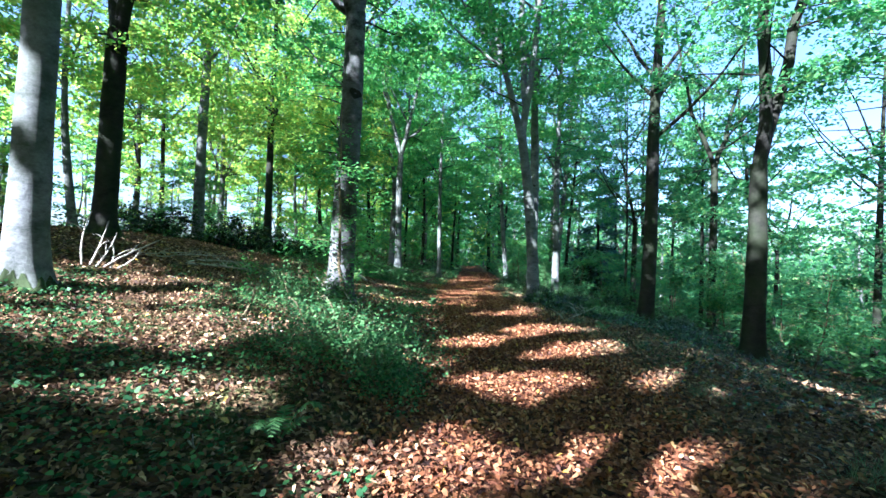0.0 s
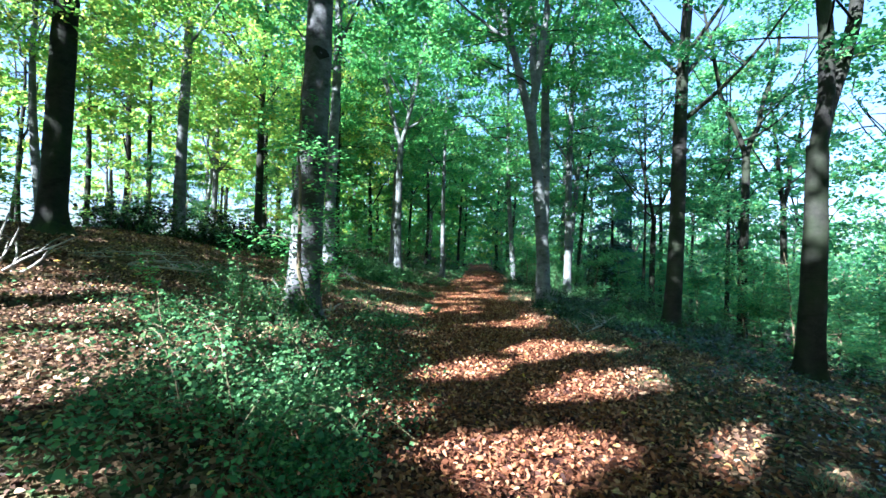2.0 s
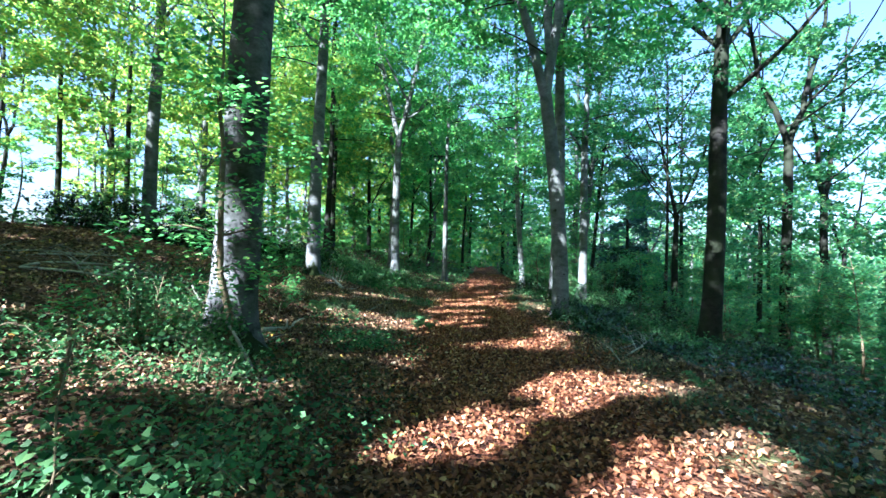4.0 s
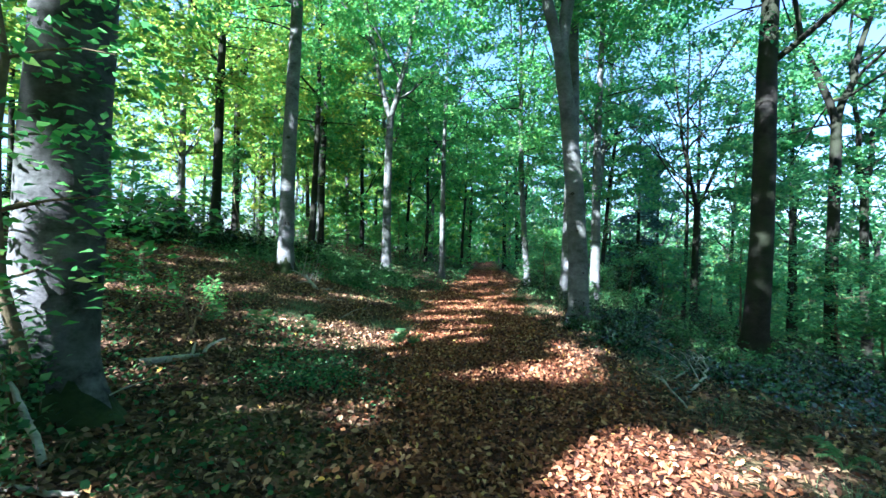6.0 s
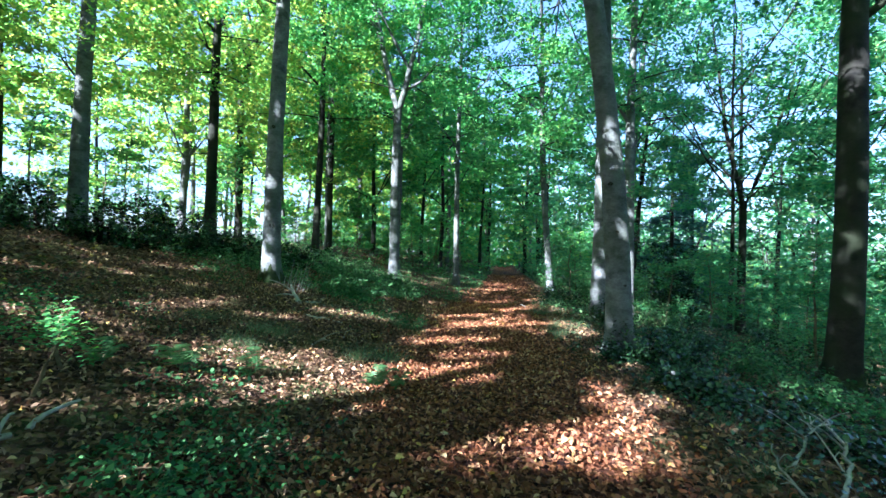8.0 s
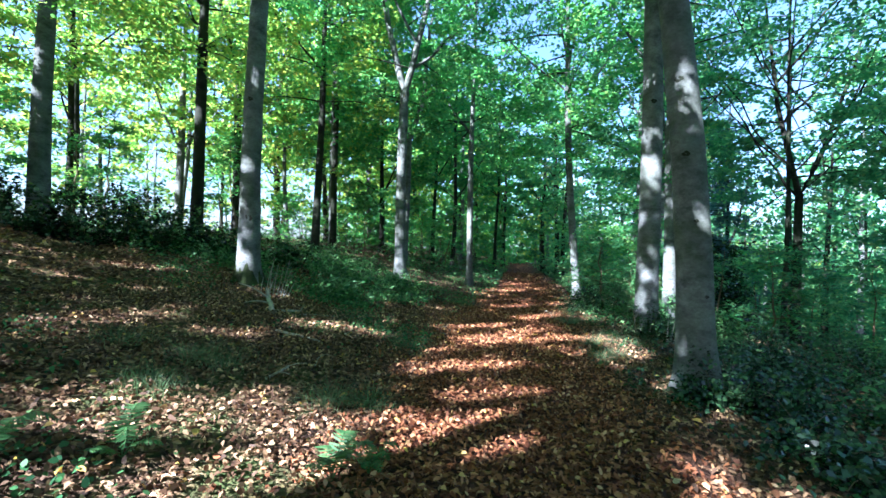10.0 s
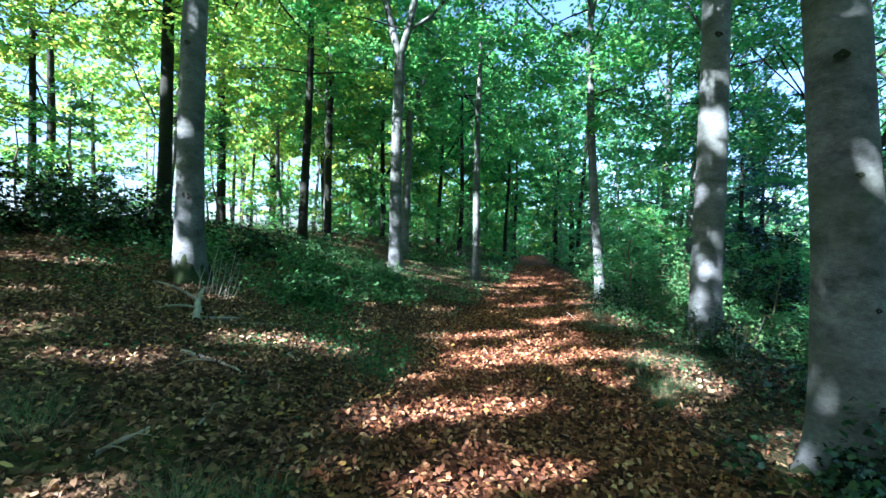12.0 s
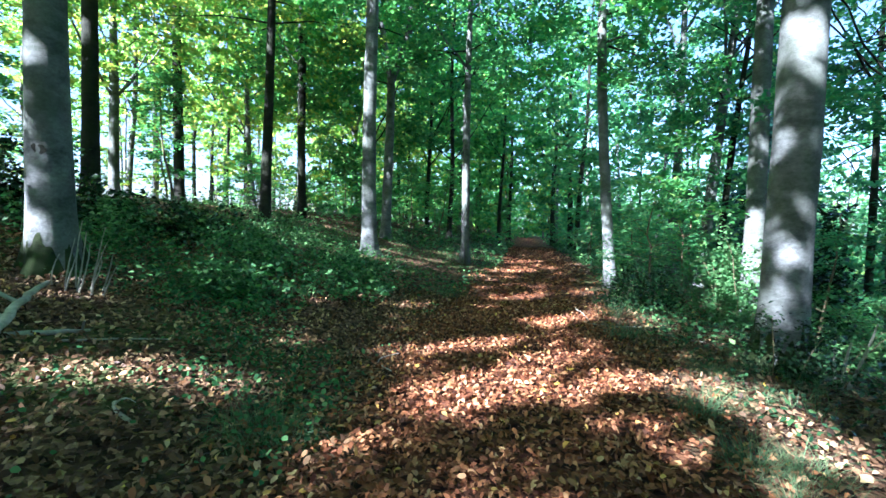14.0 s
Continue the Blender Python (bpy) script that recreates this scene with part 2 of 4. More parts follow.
tro.data.foreach_set("value", np.clip((1.55 - U) / 0.6, 0, 1).astype(np.float32).ravel())
ground = tagged(new("ground", gm), "woodland ground under brown and orange leaf litter, trodden path", "ground", kind="structure")

# ---- tubes, leaves ----
rng = np.random.default_rng(7)


def tube(pts, radii, segs=8, flare=0.0, lumps=0.0, seed=0.0):
    """Tapered tube along pts; flare gives root buttresses at its foot."""
    pts, radii = np.asarray(pts, float), np.asarray(radii, float)
    n = len(pts)
    tan = np.gradient(pts, axis=0)
    tan /= np.linalg.norm(tan, axis=1)[:, None] + 1e-9
    ref = np.where(np.abs(tan[:, 2:3]) > 0.9, [[1.0, 0, 0]], [[0, 0, 1.0]])
    a = np.cross(ref, tan)
    a /= np.linalg.norm(a, axis=1)[:, None] + 1e-9
    b = np.cross(tan, a)
    th = np.linspace(0, 2 * np.pi, segs, endpoint=False)
    r = radii[:, None] * np.ones((1, segs))
    if flare:
        h = pts[:, 2] - pts[0, 2]
        fl = np.exp(-h / 0.32)[:, None]
        r = r * (1 + flare * fl * (0.75 + 0.55 * np.cos(5 * th[None] + seed) * np.exp(-h / 0.5)[:, None] + 0.3 * np.cos(3 * th[None] + 2 * seed)))
    if lumps:
        r = r * (1 + lumps * np.sin(3 * th[None] + 1.7 * pts[:, 2:3] + seed) * np.cos(2.3 * pts[:, 2:3] + seed) + 0.6 * lumps * np.sin(2 * th[None] - 0.8 * pts[:, 2:3] + seed * 3))
    v = pts[:, None] + r[..., None] * (np.cos(th)[None, :, None] * a[:, None] + np.sin(th)[None, :, None] * b[:, None])
    i = np.arange(n - 1)[:, None] * segs + np.arange(segs)[None]
    j = np.arange(n - 1)[:, None] * segs + (np.arange(segs)[None] + 1) % segs
    f = np.stack([i, j, j + segs, i + segs], -1).reshape(-1, 4)
    return v.reshape(-1, 3), f


def join(pieces):
    vs, fs, o = [], [], 0
    for v, f in pieces:
        vs.append(v)
        fs.append(f + o)
        o += len(v)
    return np.concatenate(vs), np.concatenate(fs)


def leaves(pos, size, tilt=0.5, aspect=0.62, fold=0.12, r=rng, oval=False):
    """One pointed, slightly folded leaf a position: near level, tilted by about `tilt` radians; oval ones curl."""
    n = len(pos)
    size = np.broadcast_to(size, (n,)) * r.uniform(0.7, 1.25, n)
    yaw = r.uniform(0, 2 * np.pi, n)
    nrm = np.stack([r.normal(0, tilt, n), r.normal(0, tilt, n), np.ones(n)], 1)
    nrm /= np.linalg.norm(nrm, axis=1)[:, None]
    d = np.stack([np.cos(yaw), np.sin(yaw), np.zeros(n)], 1)
    d -= nrm * (d * nrm).sum(1)[:, None]
    d /= np.linalg.norm(d, axis=1)[:, None]
    s = np.cross(nrm, d)
    L, W = size[:, None], size[:, None] * aspect * 0.5
    mid = pos + d * L * r.uniform(-0.16, 0.2, n)[:, None]
    v = np.stack([pos - d * L * 0.5, mid + s * W + nrm * L * fold, pos + d * L * 0.5, mid - s * W + nrm * L * fold], 1)
    if oval:
        curl = L * r.normal(0, 0.16, n)[:, None] * nrm
        w1, w2 = W * r.uniform(0.75, 1.05, n)[:, None], W * r.uniform(0.65, 1.0, n)[:, None]
        skew = d * L * r.normal(0, 0.05, n)[:, None]
        up_ = nrm * L * fold * r.uniform(0.2, 1.6, n)[:, None]
        v = np.stack([pos - d * L * 0.5, pos - d * L * 0.2 + s * w1 + up_ + skew, pos + d * L * 0.18 + s * w2 + up_ + curl, pos + d * L * 0.5 + curl * 2,
                      pos + d * L * 0.18 - s * w2 + up_ * 0.7 + curl, pos - d * L * 0.2 - s * w1 + up_ * 0.7 - skew], 1)
        return v.reshape(-1, 3), np.arange(n * 6).reshape(n, 6)
    f = np.arange(n * 4).reshape(n, 4)
    return v.reshape(-1, 3), f


# gaps cut into the crowns to put sun patches on the ground: from x, y to x, y, half width
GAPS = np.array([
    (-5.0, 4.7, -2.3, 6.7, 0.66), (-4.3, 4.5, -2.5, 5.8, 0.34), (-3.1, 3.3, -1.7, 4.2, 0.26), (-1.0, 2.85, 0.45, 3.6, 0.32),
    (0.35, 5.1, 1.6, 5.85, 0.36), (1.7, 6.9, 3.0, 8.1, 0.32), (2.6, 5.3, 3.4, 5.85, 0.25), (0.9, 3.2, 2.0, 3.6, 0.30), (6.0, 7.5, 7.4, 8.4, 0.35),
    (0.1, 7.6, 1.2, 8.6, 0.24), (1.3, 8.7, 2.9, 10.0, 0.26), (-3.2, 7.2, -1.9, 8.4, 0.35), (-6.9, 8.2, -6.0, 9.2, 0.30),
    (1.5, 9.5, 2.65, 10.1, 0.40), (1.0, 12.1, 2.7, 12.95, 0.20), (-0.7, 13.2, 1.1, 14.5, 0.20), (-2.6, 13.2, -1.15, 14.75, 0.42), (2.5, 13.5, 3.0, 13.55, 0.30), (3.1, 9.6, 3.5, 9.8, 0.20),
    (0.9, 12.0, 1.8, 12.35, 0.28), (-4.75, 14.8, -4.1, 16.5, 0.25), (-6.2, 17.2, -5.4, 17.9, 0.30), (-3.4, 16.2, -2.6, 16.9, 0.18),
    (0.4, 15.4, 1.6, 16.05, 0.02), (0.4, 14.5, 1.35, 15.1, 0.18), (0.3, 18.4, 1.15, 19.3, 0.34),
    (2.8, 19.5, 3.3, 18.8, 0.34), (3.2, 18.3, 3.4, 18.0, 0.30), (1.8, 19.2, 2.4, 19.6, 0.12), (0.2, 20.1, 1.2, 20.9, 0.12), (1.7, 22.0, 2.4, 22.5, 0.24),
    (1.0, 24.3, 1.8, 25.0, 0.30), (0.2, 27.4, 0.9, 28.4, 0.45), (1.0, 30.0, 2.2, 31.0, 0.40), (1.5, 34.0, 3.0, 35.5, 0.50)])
# narrow beams cut the same way to light chosen trunks and bushes: x, y, z, radius
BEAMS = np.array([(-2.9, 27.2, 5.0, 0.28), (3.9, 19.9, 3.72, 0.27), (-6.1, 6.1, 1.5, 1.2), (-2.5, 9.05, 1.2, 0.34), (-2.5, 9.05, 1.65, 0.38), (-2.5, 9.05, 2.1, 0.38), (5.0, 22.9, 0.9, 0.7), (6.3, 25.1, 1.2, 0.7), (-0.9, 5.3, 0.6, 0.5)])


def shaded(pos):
    """True for leaves to keep; those on lines cut for sun patches, flecks or beams go."""
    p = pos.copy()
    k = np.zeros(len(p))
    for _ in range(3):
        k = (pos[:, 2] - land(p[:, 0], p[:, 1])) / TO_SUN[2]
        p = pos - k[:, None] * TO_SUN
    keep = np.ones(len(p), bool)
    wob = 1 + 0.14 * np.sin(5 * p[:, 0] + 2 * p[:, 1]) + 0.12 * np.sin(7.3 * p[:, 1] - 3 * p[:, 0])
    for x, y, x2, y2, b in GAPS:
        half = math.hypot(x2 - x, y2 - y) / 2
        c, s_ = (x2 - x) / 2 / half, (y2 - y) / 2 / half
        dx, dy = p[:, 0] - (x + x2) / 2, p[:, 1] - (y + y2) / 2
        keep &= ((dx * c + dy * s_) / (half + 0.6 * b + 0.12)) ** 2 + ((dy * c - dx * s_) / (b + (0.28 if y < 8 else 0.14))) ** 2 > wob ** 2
    # leaves also go by a wave pattern, to put small sun flecks on the floor
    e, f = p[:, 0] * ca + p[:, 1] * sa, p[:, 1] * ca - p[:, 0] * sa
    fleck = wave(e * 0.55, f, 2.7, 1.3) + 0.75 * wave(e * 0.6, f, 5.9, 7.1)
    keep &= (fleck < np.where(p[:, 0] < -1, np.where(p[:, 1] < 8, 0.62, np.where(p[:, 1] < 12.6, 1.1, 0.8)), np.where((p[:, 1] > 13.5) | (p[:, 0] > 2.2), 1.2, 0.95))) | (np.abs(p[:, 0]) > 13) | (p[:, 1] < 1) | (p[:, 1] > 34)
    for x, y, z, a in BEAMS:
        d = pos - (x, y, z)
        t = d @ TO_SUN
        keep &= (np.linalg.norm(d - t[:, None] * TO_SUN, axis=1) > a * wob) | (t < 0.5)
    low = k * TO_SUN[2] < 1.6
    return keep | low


def nearest(x, y):
    """Distance from the walked line."""
    return max(1.0, math.hypot(x - 0.7, y - min(max(y, 0.0), 15.0)))


def spray_cloud(centres, radii, leaf, count, droop=0.12, r=rng):
    """Flat, layered sprays of leaves, as beech carries them."""
    idx = np.repeat(np.arange(len(centres)), count)
    n = len(idx)
    ang = r.uniform(0, 2 * np.pi, n)
    rad = np.sqrt(r.uniform(0, 1, n)) * radii[idx]
    stretch = r.uniform(0.55, 1.0, len(centres))[idx]
    turn = r.uniform(0, np.pi, len(centres))[idx]
    a, b = rad * np.cos(ang), rad * np.sin(ang) * stretch
    off = np.stack([a * np.cos(turn) - b * np.sin(turn), a * np.sin(turn) + b * np.cos(turn), -droop * rad + r.normal(0, 0.06, n) * (1 + radii[idx])], 1)
    tilt = r.normal(0, 0.16, (len(centres), 2))[idx]
    off[:, 2] += off[:, 0] * tilt[:, 0] + off[:, 1] * tilt[:, 1]
    return centres[idx] + off


def curve(a, b, bow, n, r=rng, kink=0.007):
    """Points from a to b with a bow and small kinks."""
    a, b = np.asarray(a, float), np.asarray(b, float)
    t = np.linspace(0, 1, n)[:, None]
    p = a + (b - a) * t
    p += np.asarray(bow)[None] * (4 * t * (1 - t))
    k = r.normal(0, kink, (n, 3)) * np.linalg.norm(b - a)
    k[0] = k[-1] = 0
    return p + k


TREE_COUNT = 0


def tree(x, y, d, height=20.0, lean=(0.0, 0.0), fork=None, crown_from=5.5, crown_r=3.8, lai=2.4, bark=None, warm=False, low=0, label="", name="beech_tree", bow=0.0, group="beech trees of the wood", limbs=7, fork_to=None):
    """A tall wood-grown beech: flared trunk, forks or limbs, layered crown."""
    global TREE_COUNT
    TREE_COUNT += 1
    r = np.random.default_rng(1000 + TREE_COUNT)
    bark = bark or BARK
    warm = warm or (x < -9 and y > 8)
    if -12 < x < 13 and 3 < y < 30:
        crown_r, lai = 4.2, (2.0 if y < 15 else 1.0) if x > 5 else 3.9 if y < 15 and x < -4 else 3.0
    z = float(land(x, y)) - 0.06
    dist = nearest(x, y)
    t = thing(name, x, y, z, label or "tall grey-barked beech tree with layered green crown", "tree", group)
    segs = 20 if dist < 12 else 14 if dist < 25 else 8
    top = fork or height * 0.8
    zs = np.concatenate([np.linspace(0, 0.9, 7)[:-1], np.linspace(0.9, top, 22 if dist < 25 else 9)])
    k = zs / max(top, 1)
    wob = 0.06 if dist < 25 else 0.16
    ph = r.uniform(0, 6.28, 2)
    spine = np.stack([x + lean[0] * zs + bow * np.sin(k * np.pi) + wob * 0.5 * (np.sin(zs * 0.55 + ph[0]) - math.sin(ph[0])),
                      y + lean[1] * zs + wob * 0.5 * (np.sin(zs * 0.47 + ph[1]) - math.sin(ph[1])), z + zs], 1)
    end_r = 0.78 if fork else 0.3
    rad = d / 2 * (1 - (1 - end_r) * k ** 1.1)
    part("trunk", *tube(spine, rad, segs, 0.7, 0.045 if dist < 30 else 0.0, r.uniform(0, 6)), bark, t, smooth=True)
    tips = []
    if fork:
        ends = 2 if r.random() < 0.7 else 3
        ends = len(fork_to) if fork_to else ends
        a0 = r.uniform(-0.5, 0.5) + (0 if ends == 2 else 0.6)
        for i in range(ends):
            a = a0 + i * 2 * np.pi / ends
            out = r.uniform(0.9, 1.9)
            b = spine[-1] + np.array([math.cos(a) * out * 1.2, math.sin(a) * out * 0.8, (height - fork) * 0.85])
            if fork_to:
                b = spine[-1] + np.array(fork_to[i])
                a = math.atan2(fork_to[i][1], fork_to[i][0])
            c = curve(spine[-1] - (0, 0, 0.15), b, (math.cos(a) * (0.12 if fork_to else 0.3), math.sin(a) * 0.15, -0.2), 12, r, 0.0035 if fork_to else 0.006)
            part("limb", *tube(c, np.linspace(d * 0.32, d * 0.08, 12), max(7, segs - 6), 0, 0.03), bark, t, smooth=True)
            tips.append(c)
    stems = tips or [spine[len(spine) // 2:]]
    twigs = []
    ends_of = []
    for i in range(limbs):
        s = stems[i % len(stems)]
        frac = r.uniform(0.05, 0.75)
        a = s[int(frac * (len(s) - 1))]
        if a[2] - z < crown_from - 1.5:
            a = s[-1] * 0.6 + s[0] * 0.4
        th = r.uniform(0, 2 * np.pi)
        ln = r.uniform(0.6, 1.0) * crown_r
        rise = r.uniform(0.85, 1.7) * ln
        for turn_ in range(6):
            b = a + np.array([math.cos(th + turn_) * ln, math.sin(th + turn_) * ln, rise])
            c = curve(a, b, (0, 0, -0.1 * ln), 8, r)
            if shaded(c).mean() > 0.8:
                break
        part("limb", *tube(c, np.linspace(d * 0.15, 0.018, 8), 6), bark, t, smooth=True)
        ends_of.append(c)
    # crown: sprays through an uneven crown body
    body = height - crown_from
    # crowns behind the start, mostly unseen, get extra leaves to darken the ground
    area = math.pi * crown_r ** 2 * (lai if y > 5 or x > 12 else 6.4)
    n_spray = int(max(26, min(150, area / 1.5)))
    hz = crown_from + body * r.beta(1.1, 1.5, n_spray)
    prof = crown_r * np.sqrt(np.clip(1 - ((hz - crown_from - body * 0.35) / (body * 0.68)) ** 2, 0.08, 1))
    ang, rr = r.uniform(0, 2 * np.pi, n_spray), np.sqrt(r.uniform(0.03, 1, n_spray))
    cx = x + lean[0] * hz + np.cos(ang) * rr * prof
    cy = y + lean[1] * hz + np.sin(ang) * rr * prof
    cen = np.stack([cx, cy, z + hz], 1)
    if low:
        la, lr = r.uniform(0, 2 * np.pi, low), r.uniform(0.8, 2.6 if low < 12 else 3.6, low)
        lz = r.uniform(1.8 if low < 12 else 0.8, crown_from, low)
        cen = np.concatenate([cen, np.stack([x + np.cos(la) * lr, y + np.sin(la) * lr, z + lz], 1)])
    elev = (cen[:, 2] - 1.5) / np.maximum(1, np.hypot(cen[:, 0] - 0.7, np.maximum(0.5, cen[:, 1] - 0.0)))
    seen = (cen[:, 1] > 1) & (elev < 0.64) & (np.abs(cen[:, 0] - 0.5) < 1.12 * cen[:, 1] + 2)
    rads = r.uniform(0.55, 1.15, len(cen)) * (crown_r / 3.8)
    parts = []
    for mask, lf in ((seen, min(0.46, max(0.15, 0.0110 * dist))), (~seen, 0.6 if y < 2 else 0.5)):
        if mask.sum() == 0:
            continue
        per = int(max(4, area / len(cen) / (0.31 * lf * lf)))
        pos = spray_cloud(cen[mask], rads[mask], lf, min(per, 260), r=r)
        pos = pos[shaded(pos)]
        if len(pos):
            parts.append(leaves(pos, lf, 0.95 if dist > 18 else 0.6, r=r))
    part("crown", *join(parts), CANOPY_WARM if warm else CANOPY_COOL if x > 6 else CANOPY, t, kind="stuff")
    # branches out to the sprays
    for c in cen[seen][:26 if dist < 30 else 8]:
        s = stems[int(r.integers(len(stems)))] if not ends_of or r.random() < 0.5 else ends_of[int(r.integers(len(ends_of)))]
        if c[2] - z < crown_from:
            s = spine
        below = s[s[:, 2] < c[2] + 0.2]
        a = below[-1] if len(below) else s[0]
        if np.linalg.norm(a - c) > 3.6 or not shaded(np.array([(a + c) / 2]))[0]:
            continue
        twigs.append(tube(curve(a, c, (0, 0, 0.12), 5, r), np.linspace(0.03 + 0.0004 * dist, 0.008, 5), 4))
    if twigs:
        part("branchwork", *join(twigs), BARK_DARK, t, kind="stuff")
    return t


def sapling(x, y, height=3.5, leaf=None, warm=False, r_spread=1.2, n_spray=14, label=""):
    """A young understorey beech: thin stem and level sprays of leaves."""
    global TREE_COUNT
    TREE_COUNT += 1
    r = np.random.default_rng(5000 + TREE_COUNT)
    z = float(land(x, y)) - 0.03
    dist = nearest(x, y)
    lf = leaf or min(0.4, max(0.075, 0.0095 * dist))
    t = thing("beech_sapling", x, y, z, label or "young thin-stemmed beech with level leaf sprays", "sapling", "young beeches under the tall trees")
    top = np.array([x + r.normal(0, 0.25), y + r.normal(0, 0.25), z + height])
    sp = curve((x, y, z), top, (r.normal(0, 0.1), r.normal(0, 0.1), 0), 10, r)
    part("stem", *tube(sp, np.linspace(0.012 + 0.008 * height, 0.006, 10), 6), STEM, t, smooth=True)
    hz = r.uniform(0.25, 1.0, n_spray)
    ang = r.uniform(0, 2 * np.pi, n_spray)
    reach = r_spread * (1.15 - 0.75 * hz) * r.uniform(0.4, 1, n_spray)
    base = sp[(hz * 9).astype(int)]
    cen = base + np.stack([np.cos(ang) * reach, np.sin(ang) * reach, 0.15 * reach], 1)
    rads = r.uniform(0.3, 0.6, n_spray) * (0.5 + 0.2 * height) * (0.42 if height < 1.5 else 1.0)
    per = int(max(5, 1.1 * float(np.mean(rads)) ** 2 * 3.1 / (0.31 * lf * lf) * 0.62))
    pos = spray_cloud(cen, rads, lf, min(per, 160), 0.2, r)
    pos = pos[pos[:, 2] > land(pos[:, 0], pos[:, 1]) + 0.1]
    if leaf is None:
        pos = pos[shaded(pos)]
    if len(pos):
        part("leaves", *leaves(pos, lf, 0.35, r=r), CANOPY_WARM if warm else CANOPY_COOL if x > 4 else CANOPY, t, kind="stuff")
    tw = [tube(curve(a, b, (0, 0, 0.05), 4, r), np.linspace(0.011, 0.004, 4), 4) for a, b in zip(base, cen)]
    part("twigwork", *join(tw), STEM, t, kind="stuff")
    return t


def bush(x, y, rx, ry, h, n, lf, mat, name="bramble_bush", label="", category="bush", stems=14, seed=0, group=""):
    """A low tangle: arching stems and many small leaves over a lumpy body."""
    r = np.random.default_rng(9000 + seed)
    z = float(land(x, y))
    t = thing(name, x, y, z, label, category, group)
    n_l = n * 2 // 5
    lumps = np.stack([x + r.normal(0, 0.42, 16) * rx, y + r.normal(0, 0.42, 16) * ry], 1)
    lh, lr = h * r.uniform(0.25, 0.8, 16), r.uniform(0.2, 0.45, 16)
    i = r.integers(0, 16, n_l)
    v = r.normal(0, 1, (n_l, 3))
    v /= np.linalg.norm(v, axis=1)[:, None]
    v[:, 2] = np.abs(v[:, 2])
    v *= (r.uniform(0.3, 1.05, n_l) ** 0.6)[:, None]
    p = np.stack([lumps[i, 0] + v[:, 0] * lr[i] * rx, lumps[i, 1] + v[:, 1] * lr[i] * ry, np.zeros(n_l)], 1)
    p[:, 2] = land(p[:, 0], p[:, 1]) + 0.03 + v[:, 2] * lh[i]
    cloud, per = [p], max(6, (n - n_l) // (stems * 2))
    for k in range(stems * 2):
        a = np.array([x + r.normal(0, 0.4) * rx, y + r.normal(0, 0.4) * ry, 0.0])
        th = r.uniform(0, 2 * np.pi)
        ln = r.uniform(0.25, 0.8) * (rx + ry) / 2
        b = a + np.array([math.cos(th) * ln, math.sin(th) * ln, 0])
        a[2], b[2] = land(a[0], a[1]), land(b[0], b[1]) + r.uniform(0.15, 1.1) * h
        c = curve(a, b, (0, 0, r.uniform(0.1, 0.45) * h), 7, r)
        if k < stems:
            part("stem", *tube(c, np.linspace(0.007, 0.003, 7), 5), STEM, t, smooth=True)
        f = r.uniform(0.8, 6, per)
        q = c[f.astype(int)] + (c[np.minimum(6, f.astype(int) + 1)] - c[f.astype(int)]) * (f % 1)[:, None]
        q += r.normal(0, 0.055 + 0.35 * lf, (per, 3))
        q[:, 2] = np.maximum(q[:, 2], land(q[:, 0], q[:, 1]) + 0.02)
        cloud.append(q)
    part("leaves", *leaves(np.concatenate(cloud), lf * 0.55 + lf * 0.7 * r.random(sum(map(len, cloud))), 0.7, 0.72, r=r), mat, t, kind="stuff")
    return t


def fern(x, y, size=0.55, fronds=9, seed=0):
    r = np.random.default_rng(12000 + seed)
    z = float(land(x, y))
    t = thing("fern", x, y, z, "bright green fern with arching fronds among leaf litter", "fern", "ferns beside the path")
    n = 19
    for k in range(fronds):
        th = k * 2 * np.pi / fronds + r.normal(0, 0.35)
        ln = size * r.uniform(0.6, 1.2)
        s, rise = np.linspace(0, 1, n), r.uniform(0.5, 1.1)
        d = np.array([math.cos(th), math.sin(th), 0])
        side = np.array([-d[1], d[0], 0])
        sway = r.normal(0, 0.14)
        sp = np.array([x, y, z]) + d * (s * ln)[:, None] * (1.15 - 0.45 * rise) + side * (s ** 2 * ln * sway)[:, None] + np.array([0, 0, 1.0]) * (np.sin(s * r.uniform(1.7, 2.5)) * ln * rise * 0.75)[:, None]
        pcs = [tube(sp, np.linspace(0.004, 0.0015, n), 4)]
        for j in range(4, n):
            w = ln * 0.25 * math.sin(min(1, (n + 0.6 - j) / 10) * 1.57) * r.uniform(0.8, 1.1)
            along = sp[j] - sp[j - 1]
            along = along / np.linalg.norm(along)
            for sg in (-1, 1):
                a = sp[j]
                tip = a + side * sg * w + along * w * r.uniform(0.2, 0.5) - np.array([0, 0, w * r.uniform(0.05, 0.4)])
                q = along * ln * 0.019
                e = a + (tip - a) * 0.55
                pcs.append((np.array([a - q, a + q, e + q * 1.1, e - q * 1.1, tip + q * 0.2, tip - q * 0.2]), np.array([[0, 1, 2, 3], [3, 2, 4, 5]])))
        part("frond", *join(pcs), FERN, t)
    return t


